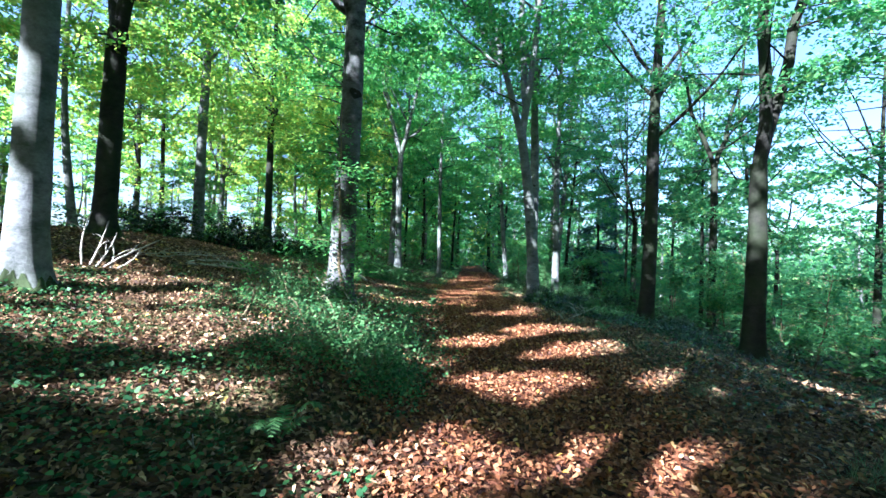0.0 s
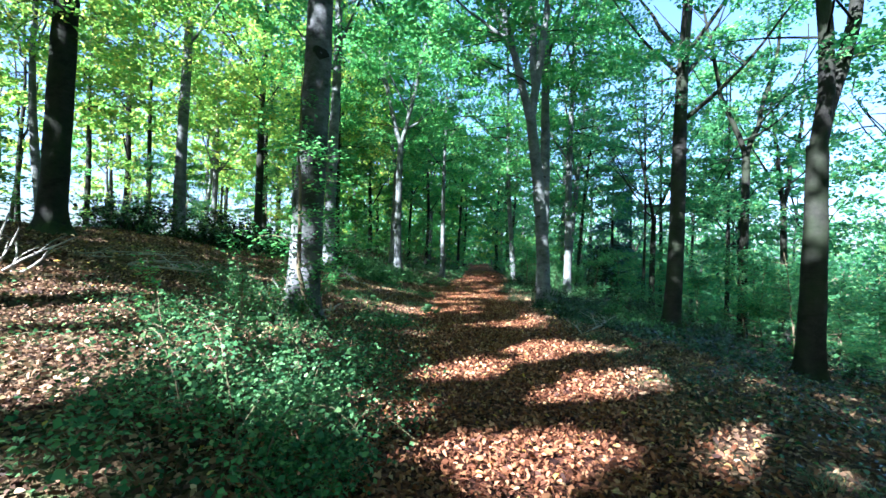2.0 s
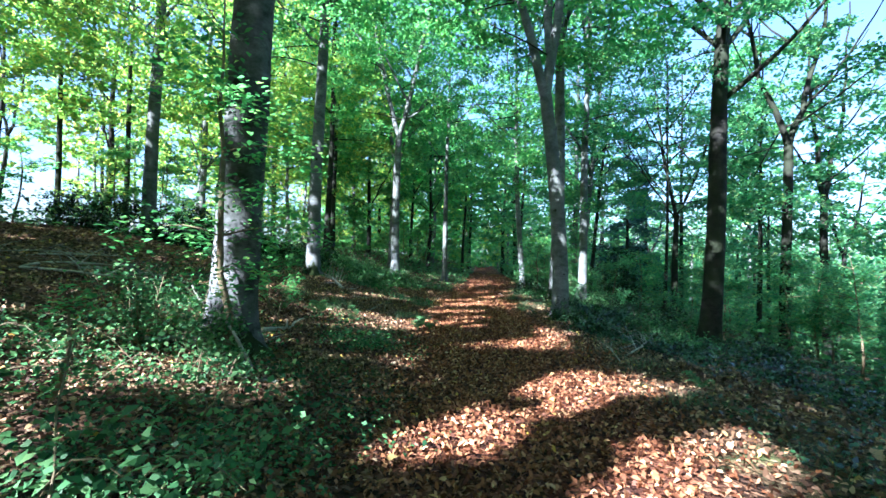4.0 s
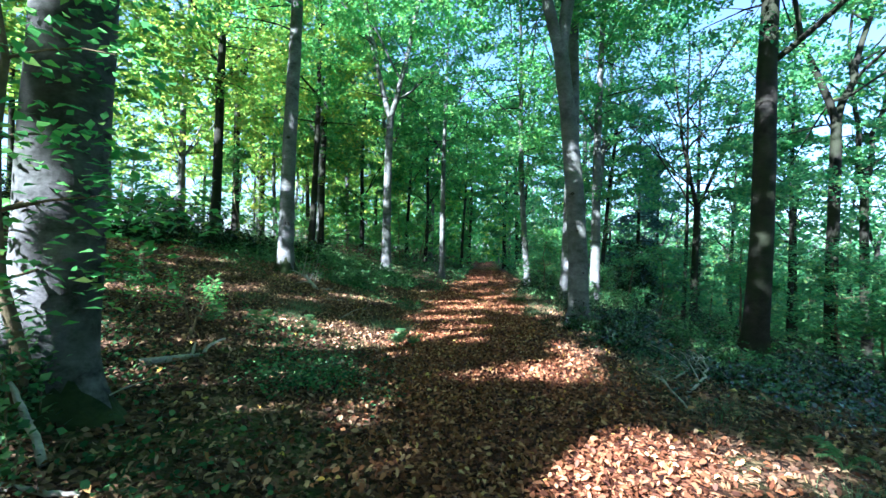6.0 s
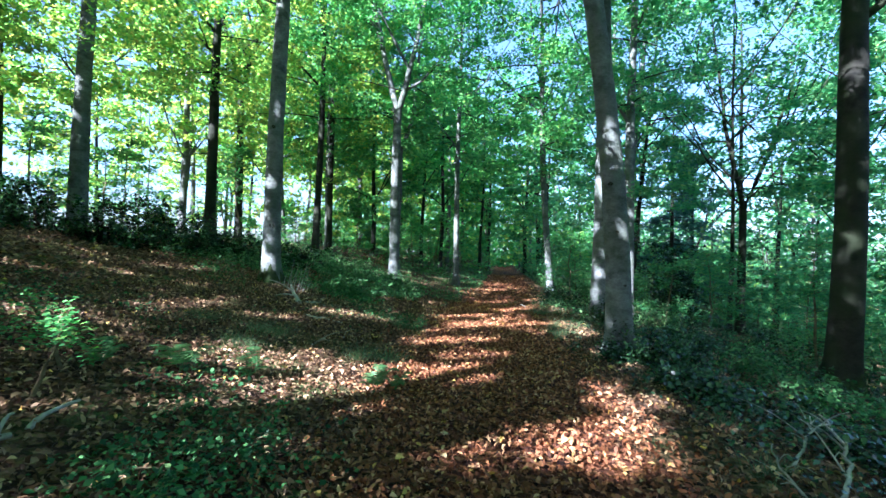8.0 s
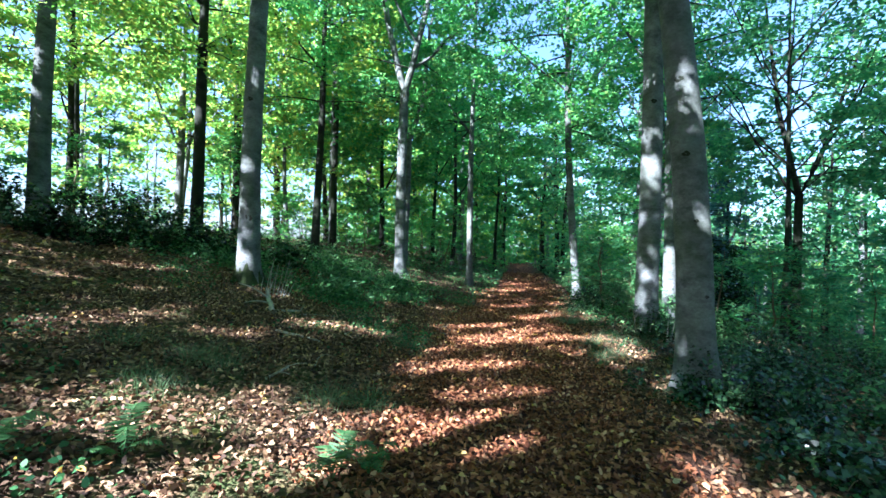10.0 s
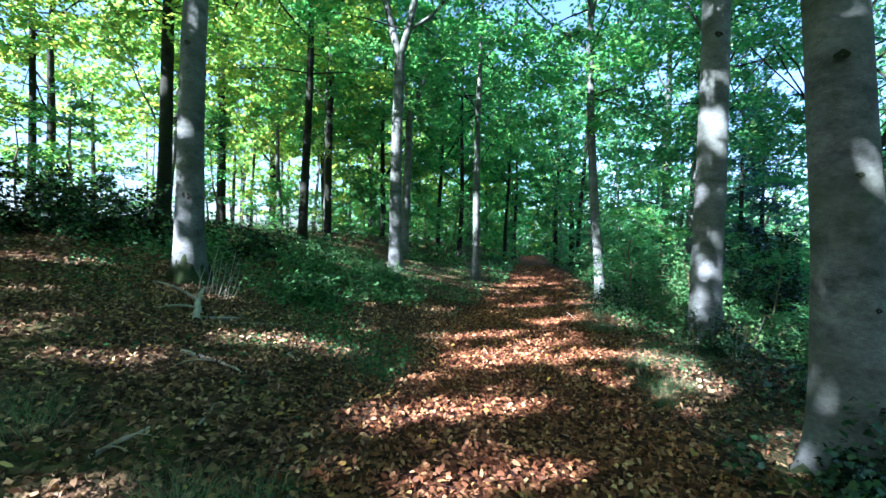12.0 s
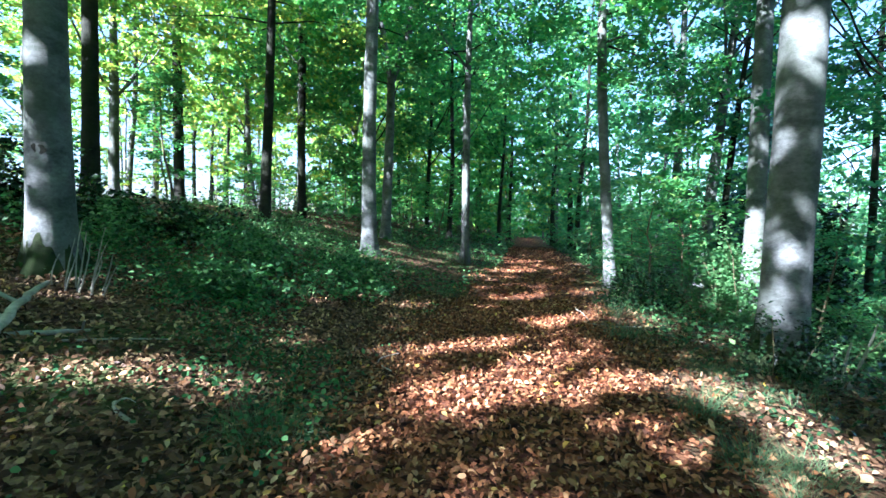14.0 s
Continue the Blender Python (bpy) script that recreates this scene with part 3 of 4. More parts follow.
def grass(x, y, spread=0.22, h=0.35, n=150, seed=0):
    r = np.random.default_rng(15000 + seed)
    z = float(land(x, y))
    t = thing("grass_tuft", x, y, z, "tussock of long thin woodland grass on leaf litter", "grass", "grass tufts beside the path")
    root = np.stack([x + r.normal(0, spread * 0.42, n), y + r.normal(0, spread * 0.42, n), np.zeros(n)], 1)
    root[:, 2] = land(root[:, 0], root[:, 1]) - 0.01
    th = np.arctan2(root[:, 1] - y, root[:, 0] - x) + r.normal(0, 0.9, n)
    ln, droop = h * r.uniform(0.6, 1.5, n), r.uniform(0.5, 1.7, n)
    fwd, wide = np.stack([np.cos(th), np.sin(th), 0 * th], 1), np.stack([-np.sin(th), np.cos(th), 0 * th], 1)
    rows = []
    for f in np.linspace(0, 1, 6):
        reach, rise = ln * (0.25 * f + 0.55 * droop * f * f), ln * (f - 0.42 * droop * f * f)
        mid = root + fwd * reach[:, None] + np.array([0, 0, 1.0]) * rise[:, None]
        mid[:, 2] = np.maximum(mid[:, 2], land(mid[:, 0], mid[:, 1]) + 0.012)
        w = wide * (0.0026 * (1 - 0.85 * f))
        rows += [mid - w, mid + w]
    v = np.stack(rows, 1).reshape(-1, 3)
    q = np.arange(n)[:, None] * 12 + np.arange(5)[None] * 2
    blades = np.stack([q, q + 1, q + 3, q + 2], -1).reshape(-1, 4)
    part("tuft", v, blades, GRASS, t, kind="stuff")
    return t


def branch_on_ground(a, b, rad, mat, name="fallen_branch", label="", seed=0, side=3, lift=0.0, bow=0.1):
    """A dead branch lying on the litter, with broken side twigs."""
    r = np.random.default_rng(17000 + seed)
    n = 14
    p = curve((a[0], a[1], 0), (b[0], b[1], 0), (r.normal(0, bow), r.normal(0, bow), 0), n, r)
    p[:, 2] = land(p[:, 0], p[:, 1]) + rad * 0.8 + np.linspace(0, lift, n)
    t = thing(name, p[0, 0], p[0, 1], p[0, 2], label or "bare pale fallen branch lying on leaf litter", "branch", "dead wood on the ground")
    part("wood", *tube(p, np.linspace(rad, rad * 0.45, n), 8, 0, 0.08, seed), mat, t, smooth=True)
    for k in range(side):
        q = p[int(r.uniform(0.25, 0.85) * n)]
        th = r.uniform(0, 2 * np.pi)
        e = q + np.array([math.cos(th), math.sin(th), r.uniform(0.1, 0.7)]) * r.uniform(0.15, 0.55)
        part("side_twig", *tube(curve(q, e, (0, 0, 0.04), 5, r), np.linspace(rad * 0.45, rad * 0.15, 5), 6), mat, t, smooth=True)
    return t


# ---- the trees that line the way ----
tree(-5.95, 6.3, 0.50, 22, (0.012, 0), label="smooth pale beech trunk in sun on the slope", low=0, crown_from=8)
tree(-16.6, 19.8, 0.36, 17, (-0.04, 0), bow=-0.35, label="slim curved beech on the upper slope")
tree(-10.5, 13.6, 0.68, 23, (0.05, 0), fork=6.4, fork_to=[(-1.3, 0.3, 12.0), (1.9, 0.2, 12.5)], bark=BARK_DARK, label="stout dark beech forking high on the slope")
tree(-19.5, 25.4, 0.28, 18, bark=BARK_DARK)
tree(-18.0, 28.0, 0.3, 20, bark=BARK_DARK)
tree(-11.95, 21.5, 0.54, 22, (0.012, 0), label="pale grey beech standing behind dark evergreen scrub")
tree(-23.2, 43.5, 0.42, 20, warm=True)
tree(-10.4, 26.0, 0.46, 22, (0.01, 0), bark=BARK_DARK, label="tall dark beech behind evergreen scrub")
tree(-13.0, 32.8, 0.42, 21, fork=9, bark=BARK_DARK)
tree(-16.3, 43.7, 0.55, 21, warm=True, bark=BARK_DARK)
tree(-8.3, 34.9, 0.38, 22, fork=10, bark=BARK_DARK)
tree(-8.7, 35.6, 0.30, 20, (-0.01, 0))
tree(-2.17, 9.35, 0.53, 21, (0.02, 0), fork=6.4, crown_from=6.5, bark=BARK_ROUGH, label="thick dark beech trunk beside the path, mossy foot, forked above")
tree(-4.65, 19.85, 0.48, 23, (0.008, 0), crown_from=8, label="smooth grey beech with a dark knot and flared foot")
tree(-2.77, 27.4, 0.43, 21, fork=7.5, fork_to=[(-2.2, 0.2, 10.0), (2.1, 0.3, 11.0)], crown_from=8, label="slender grey beech forking high, flared mossy foot")
tree(-9.7, 47.2, 0.42, 20, fork=6)
tree(-1.9, 40.3, 0.30, 20, bark=BARK_DARK)
tree(-3.7, 43.7, 0.30, 19, bark=BARK_DARK)
tree(-0.25, 31.1, 0.32, 19, crown_from=6, label="slim pale beech with shoots round its foot at the path edge")
tree(2.0, 60.0, 0.42, 20, bark=BARK_DARK)
tree(5.7, 54.3, 0.44, 20, bark=BARK_DARK)
tree(6.4, 49.7, 0.44, 20, (-0.03, 0), bark=BARK_DARK)
tree(3.92, 26.9, 0.30, 19, (-0.045, 0), bow=-0.15, crown_from=5, low=6, label="slim grey beech leaning over the path edge")
tree(3.35, 16.15, 0.42, 20, (-0.085, 0.0), fork=6.2, fork_to=[(-2.2, 0.3, 10.0), (0.1, 0.6, 13.0), (1.0, 0.2, 11.0)], crown_from=7.5, bow=0.12, label="grey beech leaning towards the path, dark knots, forked above")
tree(4.05, 20.15, 0.47, 23, (0.0, 0), crown_from=8, label="straight grey beech beside the path, mossy foot, sun on its bark")
tree(6.45, 25.3, 0.42, 22, (0.008, 0), crown_from=7, low=4, label="beech with dark stem and sunlit lower trunk below the path")
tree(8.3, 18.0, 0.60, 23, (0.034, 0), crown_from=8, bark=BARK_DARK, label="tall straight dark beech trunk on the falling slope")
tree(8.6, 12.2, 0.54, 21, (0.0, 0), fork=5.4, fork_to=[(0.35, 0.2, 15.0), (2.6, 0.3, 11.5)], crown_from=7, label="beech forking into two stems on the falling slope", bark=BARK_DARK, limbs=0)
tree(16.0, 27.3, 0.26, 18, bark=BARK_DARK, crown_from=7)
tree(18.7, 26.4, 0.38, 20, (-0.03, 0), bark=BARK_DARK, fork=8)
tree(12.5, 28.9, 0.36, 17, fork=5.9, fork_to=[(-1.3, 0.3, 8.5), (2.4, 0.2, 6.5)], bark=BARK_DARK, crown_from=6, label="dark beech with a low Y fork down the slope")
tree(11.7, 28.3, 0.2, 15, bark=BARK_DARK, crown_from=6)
tree(28.6, 46.9, 0.36, 19, bark=BARK_DARK)
tree(27.0, 45.2, 0.46, 21, crown_from=9)
tree(8.0, 31.4, 0.40, 20, (0.08, 0), crown_from=6, label="leaning ivy-patched beech below the path")
tree(8.8, 32.0, 0.26, 19, (0.08, 0), bark=BARK_DARK)
tree(11.3, 45.7, 0.24, 18, (0.06, 0))

tree(12.6, 9.6, 0.42, 20, crown_from=5.0, low=8)
# the trunk that lays its shadow across the slope
tree(-7.25, -0.83, 0.44, 22, crown_from=9)

# ---- the rest of the wood, in front, beside and behind ----
PLACED = [(o.location.x, o.location.y) for o in bpy.data.objects if o.name.startswith("beech_tree")] + [(13.4, 38.2), (16.2, 41.5)]
rw = np.random.default_rng(21)
tries = 0
while tries < 6000:
    tries += 1
    x, y = rw.uniform(-46, 40), rw.uniform(-34, 84)
    u = x - float(centre(y))
    if abs(u - 0.2) < (3.4 if y < 38 else 2.1) and y > -30:
        continue
    if -12 < x < 13 and -2 < y < 27 and (y > 3 or abs(x) < 6):
        continue
    if x < -9 and 14 < y < 30 and x > -17:
        continue
    gap = 4.3 if y < 50 else 5.2
    if x > 20 or (x < -21 and y > 12):
        gap = 6.5
    if any((x - a) ** 2 + (y - b) ** 2 < gap * gap for a, b in PLACED):
        continue
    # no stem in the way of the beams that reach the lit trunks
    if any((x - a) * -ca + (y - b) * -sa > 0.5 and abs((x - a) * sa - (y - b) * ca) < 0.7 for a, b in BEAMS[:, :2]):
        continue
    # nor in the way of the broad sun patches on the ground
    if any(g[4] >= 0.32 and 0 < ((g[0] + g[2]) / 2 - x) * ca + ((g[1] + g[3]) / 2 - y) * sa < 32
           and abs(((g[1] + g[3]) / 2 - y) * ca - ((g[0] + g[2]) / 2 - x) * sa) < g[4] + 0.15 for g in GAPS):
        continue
    PLACED.append((x, y))
    far = nearest(x, y)
    tree(x, y, rw.uniform(0.24, 0.48), rw.uniform(17, 23) if x < 18 else rw.uniform(13, 18), (rw.normal(0, 0.02), rw.normal(0, 0.02)),
         fork=rw.uniform(5, 10) if rw.random() < 0.3 else None, crown_from=rw.uniform(4.5, 7.5), crown_r=rw.uniform(3.2, 4.4),
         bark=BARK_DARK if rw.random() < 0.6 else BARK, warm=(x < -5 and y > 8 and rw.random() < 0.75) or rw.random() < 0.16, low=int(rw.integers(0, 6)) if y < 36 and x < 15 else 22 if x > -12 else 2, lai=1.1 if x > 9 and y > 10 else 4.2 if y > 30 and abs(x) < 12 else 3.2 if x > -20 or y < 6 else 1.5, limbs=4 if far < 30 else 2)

# young trees under them
tries, made = 0, 0
SAP = []
while tries < 5000 and made < 165:
    tries += 1
    x, y = rw.uniform(-20, 30), rw.uniform(8, 66)
    u = x - float(centre(y))
    if -2.6 + 0.02 * y < u < (2.8 if y < 36 else 2.0):
        continue
    if -13 < u < 0 and y < 33:
        continue
    if 0 < u < 6 and y < 24:
        continue
    if any((x - a) ** 2 + (y - b) ** 2 < 2.2 for a, b in SAP):
        continue
    SAP.append((x, y))
    made += 1
    sapling(x, y, rw.uniform(1.8, 5.5), warm=x < -14 and rw.random() < 0.6, r_spread=rw.uniform(0.9, 1.9), n_spray=int(rw.integers(10, 20)))

for x, y, h in [(-2.99, 6.57, 0.95), (-2.3, 7.1, 0.9), (-2.6, 9.05, 1.2), (-2.85, 12.1, 0.85), (-3.5, 11.85, 0.8), (-2.5, 11.5, 0.75)]:
    sapling(x, y, h, 0.055, False, 0.26, 6, "knee-high thin beech seedling among the litter")
sapling(-2.05, 8.98, 4.2, 0.085, False, 1.1, 15, "young beech with bright sprays growing against a trunk")
for x, y, h, w in [(10.6, 12.6, 2.8, 1.4), (9.0, 19.6, 3.6, 1.6), (11.5, 16.4, 3.6, 1.8), (12.5, 20.5, 4.2, 1.9), (8.2, 23.0, 3.2, 1.4), (6.2, 28.2, 3.0, 1.3)]:
    sapling(x, y, h, None, False, w, 18, "young beech with level sprays on the falling slope")


def spruce(x, y, height=13.0, seed=0):
    """A dark blue-green conifer with drooping layered boughs."""
    r = np.random.default_rng(19000 + seed)
    z = float(land(x, y)) - 0.05
    t = thing("spruce_tree", x, y, z, "dark blue-green spruce with drooping boughs among beeches", "tree")
    part("trunk", *tube([(x, y, z + k) for k in np.linspace(0, height, 12)], np.linspace(0.17, 0.02, 12), 9, 0.4), BARK_DARK, t, smooth=True)
    pcs, pos = [], []
    for k in range(90):
        f = r.uniform(0.06, 0.97)
        ln = 2.9 * (1 - f) ** 0.75 * r.uniform(0.7, 1.1) + 0.2
        th = r.uniform(0, 2 * np.pi)
        a = np.array([x, y, z + f * height])
        b = a + np.array([math.cos(th) * ln, math.sin(th) * ln, -0.32 * ln])
        c = curve(a, b, (0, 0, 0.12 * ln), 6, r)
        pcs.append(tube(c, np.linspace(0.03, 0.008, 6), 4))
        g = r.uniform(0.2, 1, int(46 * ln))
        q = a + (b - a) * g[:, None]
        q += np.stack([r.normal(0, 0.16, len(g)), r.normal(0, 0.16, len(g)), -np.abs(r.normal(0, 0.28, len(g)))], 1)
        pos.append(q)
    part("boughwork", *join(pcs), BARK_DARK, t, kind="stuff")
    part("needles", *leaves(np.concatenate(pos), 0.34, 0.9, 0.28, r=r), SPRUCE, t, kind="stuff")


spruce(13.4, 38.2, 15, 1)
spruce(16.2, 41.5, 16, 2)

# ---- undergrowth ----
bush(-1.3, 5.4, 1.2, 1.2, 0.85, 8000, 0.046, BRAMBLE, label="dense bramble tangle at the path edge", seed=1, stems=30, group="bramble bushes")
bush(-0.55, 4.9, 0.55, 0.7, 0.5, 2800, 0.045, BRAMBLE, label="leafy bramble spilling over the path edge", seed=5, stems=16, group="bramble bushes")
bush(-2.95, 9.0, 0.55, 0.6, 0.75, 1700, 0.055, BRAMBLE, label="bramble growing beside the foot of a beech", seed=2, stems=16, group="bramble bushes")
bush(-2.12, 8.95, 0.42, 0.32, 0.8, 1300, 0.06, BRAMBLE, label="leafy bramble climbing the foot of a beech", seed=9, stems=14, group="bramble bushes")
bush(-1.75, 8.2, 0.5, 0.45, 0.4, 650, 0.055, BRAMBLE, label="bramble growing before the foot of a beech", seed=8, stems=12, group="bramble bushes")
bush(-0.8, 7.3, 0.6, 0.9, 0.28, 900, 0.045, BRAMBLE, label="low bramble tangle at the path edge", seed=3, stems=14, group="bramble bushes")
bush(-3.1, 7.5, 1.1, 0.9, 0.4, 2200, 0.046, BRAMBLE, label="thin low bramble patch on the slope", seed=4, stems=14, group="bramble bushes")
bush(-3.9, 10.9, 0.7, 0.6, 0.35, 800, 0.055, BRAMBLE, label="thin low bramble patch on the slope", seed=6, stems=12, group="bramble bushes")
bush(-0.9, 11.2, 0.8, 0.9, 0.22, 1500, 0.05, BRAMBLE, label="low creeping bramble at the path edge", seed=7, stems=10, group="bramble bushes")
for i, (x, y, rx, ry, h, n) in enumerate([(-10.6, 20.3, 1.8, 0.9, 1.2, 3400), (-8.6, 21.6, 1.6, 0.9, 1.1, 3200), (-7.2, 22.8, 1.5, 1.0, 1.0, 2800), (-12.8, 19.6, 1.6, 1.0, 1.3, 2800), (-6.2, 24.0, 1.4, 1.2, 0.7, 2400), (-11.0, 24.0, 2.2, 1.2, 1.5, 3200), (-14.5, 21.5, 1.8, 1.2, 1.5, 2600)]):
    bush(x, y, rx, ry, h, n, 0.12, HOLLY, "evergreen_shrub", "dark glossy evergreen scrub along the slope", "shrub", 10, 20 + i, "evergreen scrub")
for i, (x, y, rx, ry, h, n) in enumerate([(-2.6, 20.8, 1.0, 1.0, 0.5, 2200), (-3.3, 22.4, 1.3, 1.2, 0.55, 2600), (-1.6, 22.6, 0.8, 1.1, 0.45, 1800), (-4.6, 24.2, 1.4, 1.2, 0.6, 2400), (-2.4, 24.8, 1.2, 1.2, 0.45, 1900), (-6.0, 21.6, 1.2, 1.0, 0.7, 2200), (-5.2, 27.6, 1.6, 1.4, 0.6, 2000)]):
    bush(x, y, rx, ry, h, n, 0.085, BRAMBLE, "bramble_bush", "dense green bramble and nettle growth on the slope", "bush", 12, 70 + i, "undergrowth on the slope")
for i, (x, y, rx, ry, h, n) in enumerate([(3.9, 14.2, 0.8, 1.0, 0.55, 2600), (4.6, 17.3, 1.0, 1.0, 0.6, 3000), (5.6, 15.4, 1.3, 1.6, 0.75, 3200), (3.5, 23.4, 0.6, 0.9, 0.85, 2400), (4.8, 12.6, 1.0, 1.2, 0.45, 2000), (7.4, 20.0, 1.4, 1.6, 1.0, 2800), (5.6, 19.0, 1.0, 1.3, 0.75, 2400), (6.0, 22.2, 1.2, 1.2, 1.1, 2600), (6.5, 12.0, 1.4, 1.4, 0.5, 2200), (7.6, 14.6, 1.5, 1.5, 0.8, 2400), (4.0, 15.9, 0.7, 0.8, 0.5, 2400), (9.5, 17.5, 1.6, 1.8, 1.0, 2200), (9.8, 22.5, 1.8, 1.8, 1.3, 2400), (4.6, 26.0, 1.0, 1.4, 0.9, 2000), (10.8, 13.5, 1.8, 1.8, 0.9, 2000)]):
    bush(x, y, rx, ry, h * (0.6 if y < 19 else 0.85), n, 0.07, BRAMBLE if i % 5 == 2 else HOLLY, "bramble_bush", "dark bramble and ivy tangle below the path edge", "bush", 10, 40 + i, "undergrowth below the path")
bush(4.05, 19.85, 0.5, 0.42, 0.6, 1500, 0.055, HOLLY, "ivy_clump", "dark ivy climbing round a beech foot", "ivy", 6, 61)
bush(3.4, 15.8, 0.6, 0.45, 0.6, 1900, 0.06, HOLLY, "ivy_clump", "dark ivy round the foot of a leaning beech", "ivy", 6, 62)
bush(9.3, 28.0, 1.8, 1.6, 3.2, 5200, 0.15, HOLLY, "holly_bush", "tall dark evergreen holly bush down the slope", "shrub", 16, 63)
bush(5.0, 23.2, 0.7, 0.7, 1.7, 3400, 0.08, FERN, "leafy_shrub", "sunlit light green leafy shrub below the path", "shrub", 12, 60)

for i, (x, y, s) in enumerate([(-0.28, 13.45, 0.38), (-2.15, 12.7, 0.42), (-2.75, 12.4, 0.38), (-1.6, 13.1, 0.32), (-1.2, 3.35, 0.38), (-0.05, 13.6, 0.3), (3.6, 9.8, 0.3)]):
    fern(x, y, s, 7, i)
for i, (x, y, s, h, n) in enumerate([(-0.58, 17.65, 0.28, 0.24, 150), (-0.79, 14.76, 0.24, 0.24, 130), (-0.43, 14.83, 0.2, 0.22, 110), (-2.21, 15.19, 0.28, 0.26, 120), (-2.57, 15.09, 0.28, 0.26, 110), (-2.3, 14.24, 0.25, 0.25, 110), (-3.43, 15.08, 0.3, 0.24, 100), (2.57, 17.85, 0.2, 0.2, 110), (2.81, 17.7, 0.2, 0.18, 100), (2.5, 17.3, 0.14, 0.18, 80), (2.64, 18.66, 0.18, 0.24, 110), (2.7, 21.2, 0.25, 0.3, 140), (-0.1, 23.9, 0.3, 0.32, 150), (2.9, 22.6, 0.25, 0.32, 130), (-3.4, 20.6, 0.4, 0.3, 150), (3.0, 9.0, 0.25, 0.2, 110), (3.4, 7.6, 0.3, 0.18, 110)]):
    grass(x, y, s * 1.1, h * 1.15, n * 2 if i < 12 else n, i)

rg = np.random.default_rng(77)
for i in range(34):
    y = rg.uniform(2.5, 24)
    grass(float(centre(y)) + rg.uniform(1.9, 3.4), y, rg.uniform(0.15, 0.3), rg.uniform(0.14, 0.3), int(rg.integers(40, 90)), 100 + i)

# dead wood
branch_on_ground((-2.95, 8.95), (-2.3, 9.95), 0.05, BARK_PALE, label="pale broken log by the beech foot", seed=1, side=1, bow=0.04)
branch_on_ground((-2.05, 9.25), (-2.75, 9.5), 0.032, BARK_PALE, label="curved pale branch propped against the beech foot", seed=13, lift=0.62, side=1, bow=0.1)
branch_on_ground((-2.3, 9.15), (-1.9, 9.25), 0.02, BARK_PALE, seed=14, side=2)
branch_on_ground((-1.62, 8.76), (-2.05, 8.82), 0.026, BARK_PALE, label="curved pale branch rising from the litter", seed=21, lift=0.55, side=1, bow=0.08)
branch_on_ground((-1.8, 8.5), (-1.28, 8.62), 0.026, BARK_PALE, label="pale broken stick by the beech foot", seed=22, side=0, bow=0.02)
branch_on_ground((-2.32, 10.42), (-2.07, 10.98), 0.042, BARK_PALE, "log_piece", "short pale piece of log on leaf litter", 2, 1, bow=0.02)
branch_on_ground((-6.75, 12.25), (-6.2, 12.45), 0.055, BARK_PALE, "log_piece", "short bleached log piece on the slope", 3, 0, bow=0.02)
branch_on_ground((-6.2, 12.2), (-4.7, 12.75), 0.03, BARK_PALE, label="long pale fallen branch on the slope", seed=4, side=3)
branch_on_ground((-2.08, 11.1), (-2.02, 11.42), 0.022, BARK_PALE, "log_piece", "curved pale piece of branch on leaf litter", 23, 0, 0.12, 0.04)
for i in range(11):
    x, y = rw.uniform(-8.2, -5.8), rw.uniform(10.2, 12.6)
    th, ln = rw.normal(0.3, 0.5), rw.uniform(0.7, 1.9)
    branch_on_ground((x, y), (x + math.cos(th) * ln, y + math.sin(th) * ln), rw.uniform(0.012, 0.03), BARK_PALE if i % 3 else STEM, "brushwood_branch", "bare branch in a heap of brushwood on the slope", 200 + i, 3, rw.uniform(0.05, 0.35))
branch_on_ground((-3.05, 17.9), (-3.7, 18.95), 0.05, BARK_PALE, label="forked bleached dead branch on the slope", seed=5, lift=0.16, side=2, bow=0.05)
branch_on_ground((-3.1, 18.05), (-2.75, 18.5), 0.028, BARK_PALE, seed=15, side=1)
branch_on_ground((-2.5, 16.95), (-1.57, 16.65), 0.022, BARK_PALE, seed=6, side=1, label="kinked grey stick on leaf litter")
branch_on_ground((-2.75, 18.2), (-2.2, 18.85), 0.013, BARK_PALE, seed=7, side=0, label="straight thin pale stick on leaf litter", bow=0.01)
branch_on_ground((-2.05, 19.65), (-1.63, 19.44), 0.011, BARK_PALE, seed=8, side=0, label="thin pale stick on leaf litter")
branch_on_ground((-1.33, 15.55), (-1.45, 15.9), 0.012, BARK_PALE, seed=16, side=1, label="thin pale stick on leaf litter")
branch_on_ground((-1.65, 15.1), (-1.6, 15.5), 0.02, BARK_PALE, seed=17, side=2, label="grey mossy stick on leaf litter")
branch_on_ground((-0.08, 19.2), (-0.05, 19.4), 0.008, BARK_PALE, seed=18, side=0, lift=0.12, label="thin pale twig sticking up at the path edge")
branch_on_ground((3.3, 11.5), (4.2, 12.9), 0.018, BARK_PALE, seed=9, side=6, lift=0.3, label="twiggy pale dead branch at the path edge")
branch_on_ground((3.35, 12.0), (4.4, 13.3), 0.015, BARK_PALE, seed=19, side=5, lift=0.2, label="twiggy pale dead branch at the path edge")
branch_on_ground((3.1, 10.9), (3.4, 12.3), 0.012, BARK_PALE, seed=20, side=4, lift=0.1, label="thin dead branch along the path edge")
branch_on_ground((2.58, 3.15), (2.86, 3.75), 0.008, BARK_PALE, seed=10, side=0, label="thin dry stick on the path")
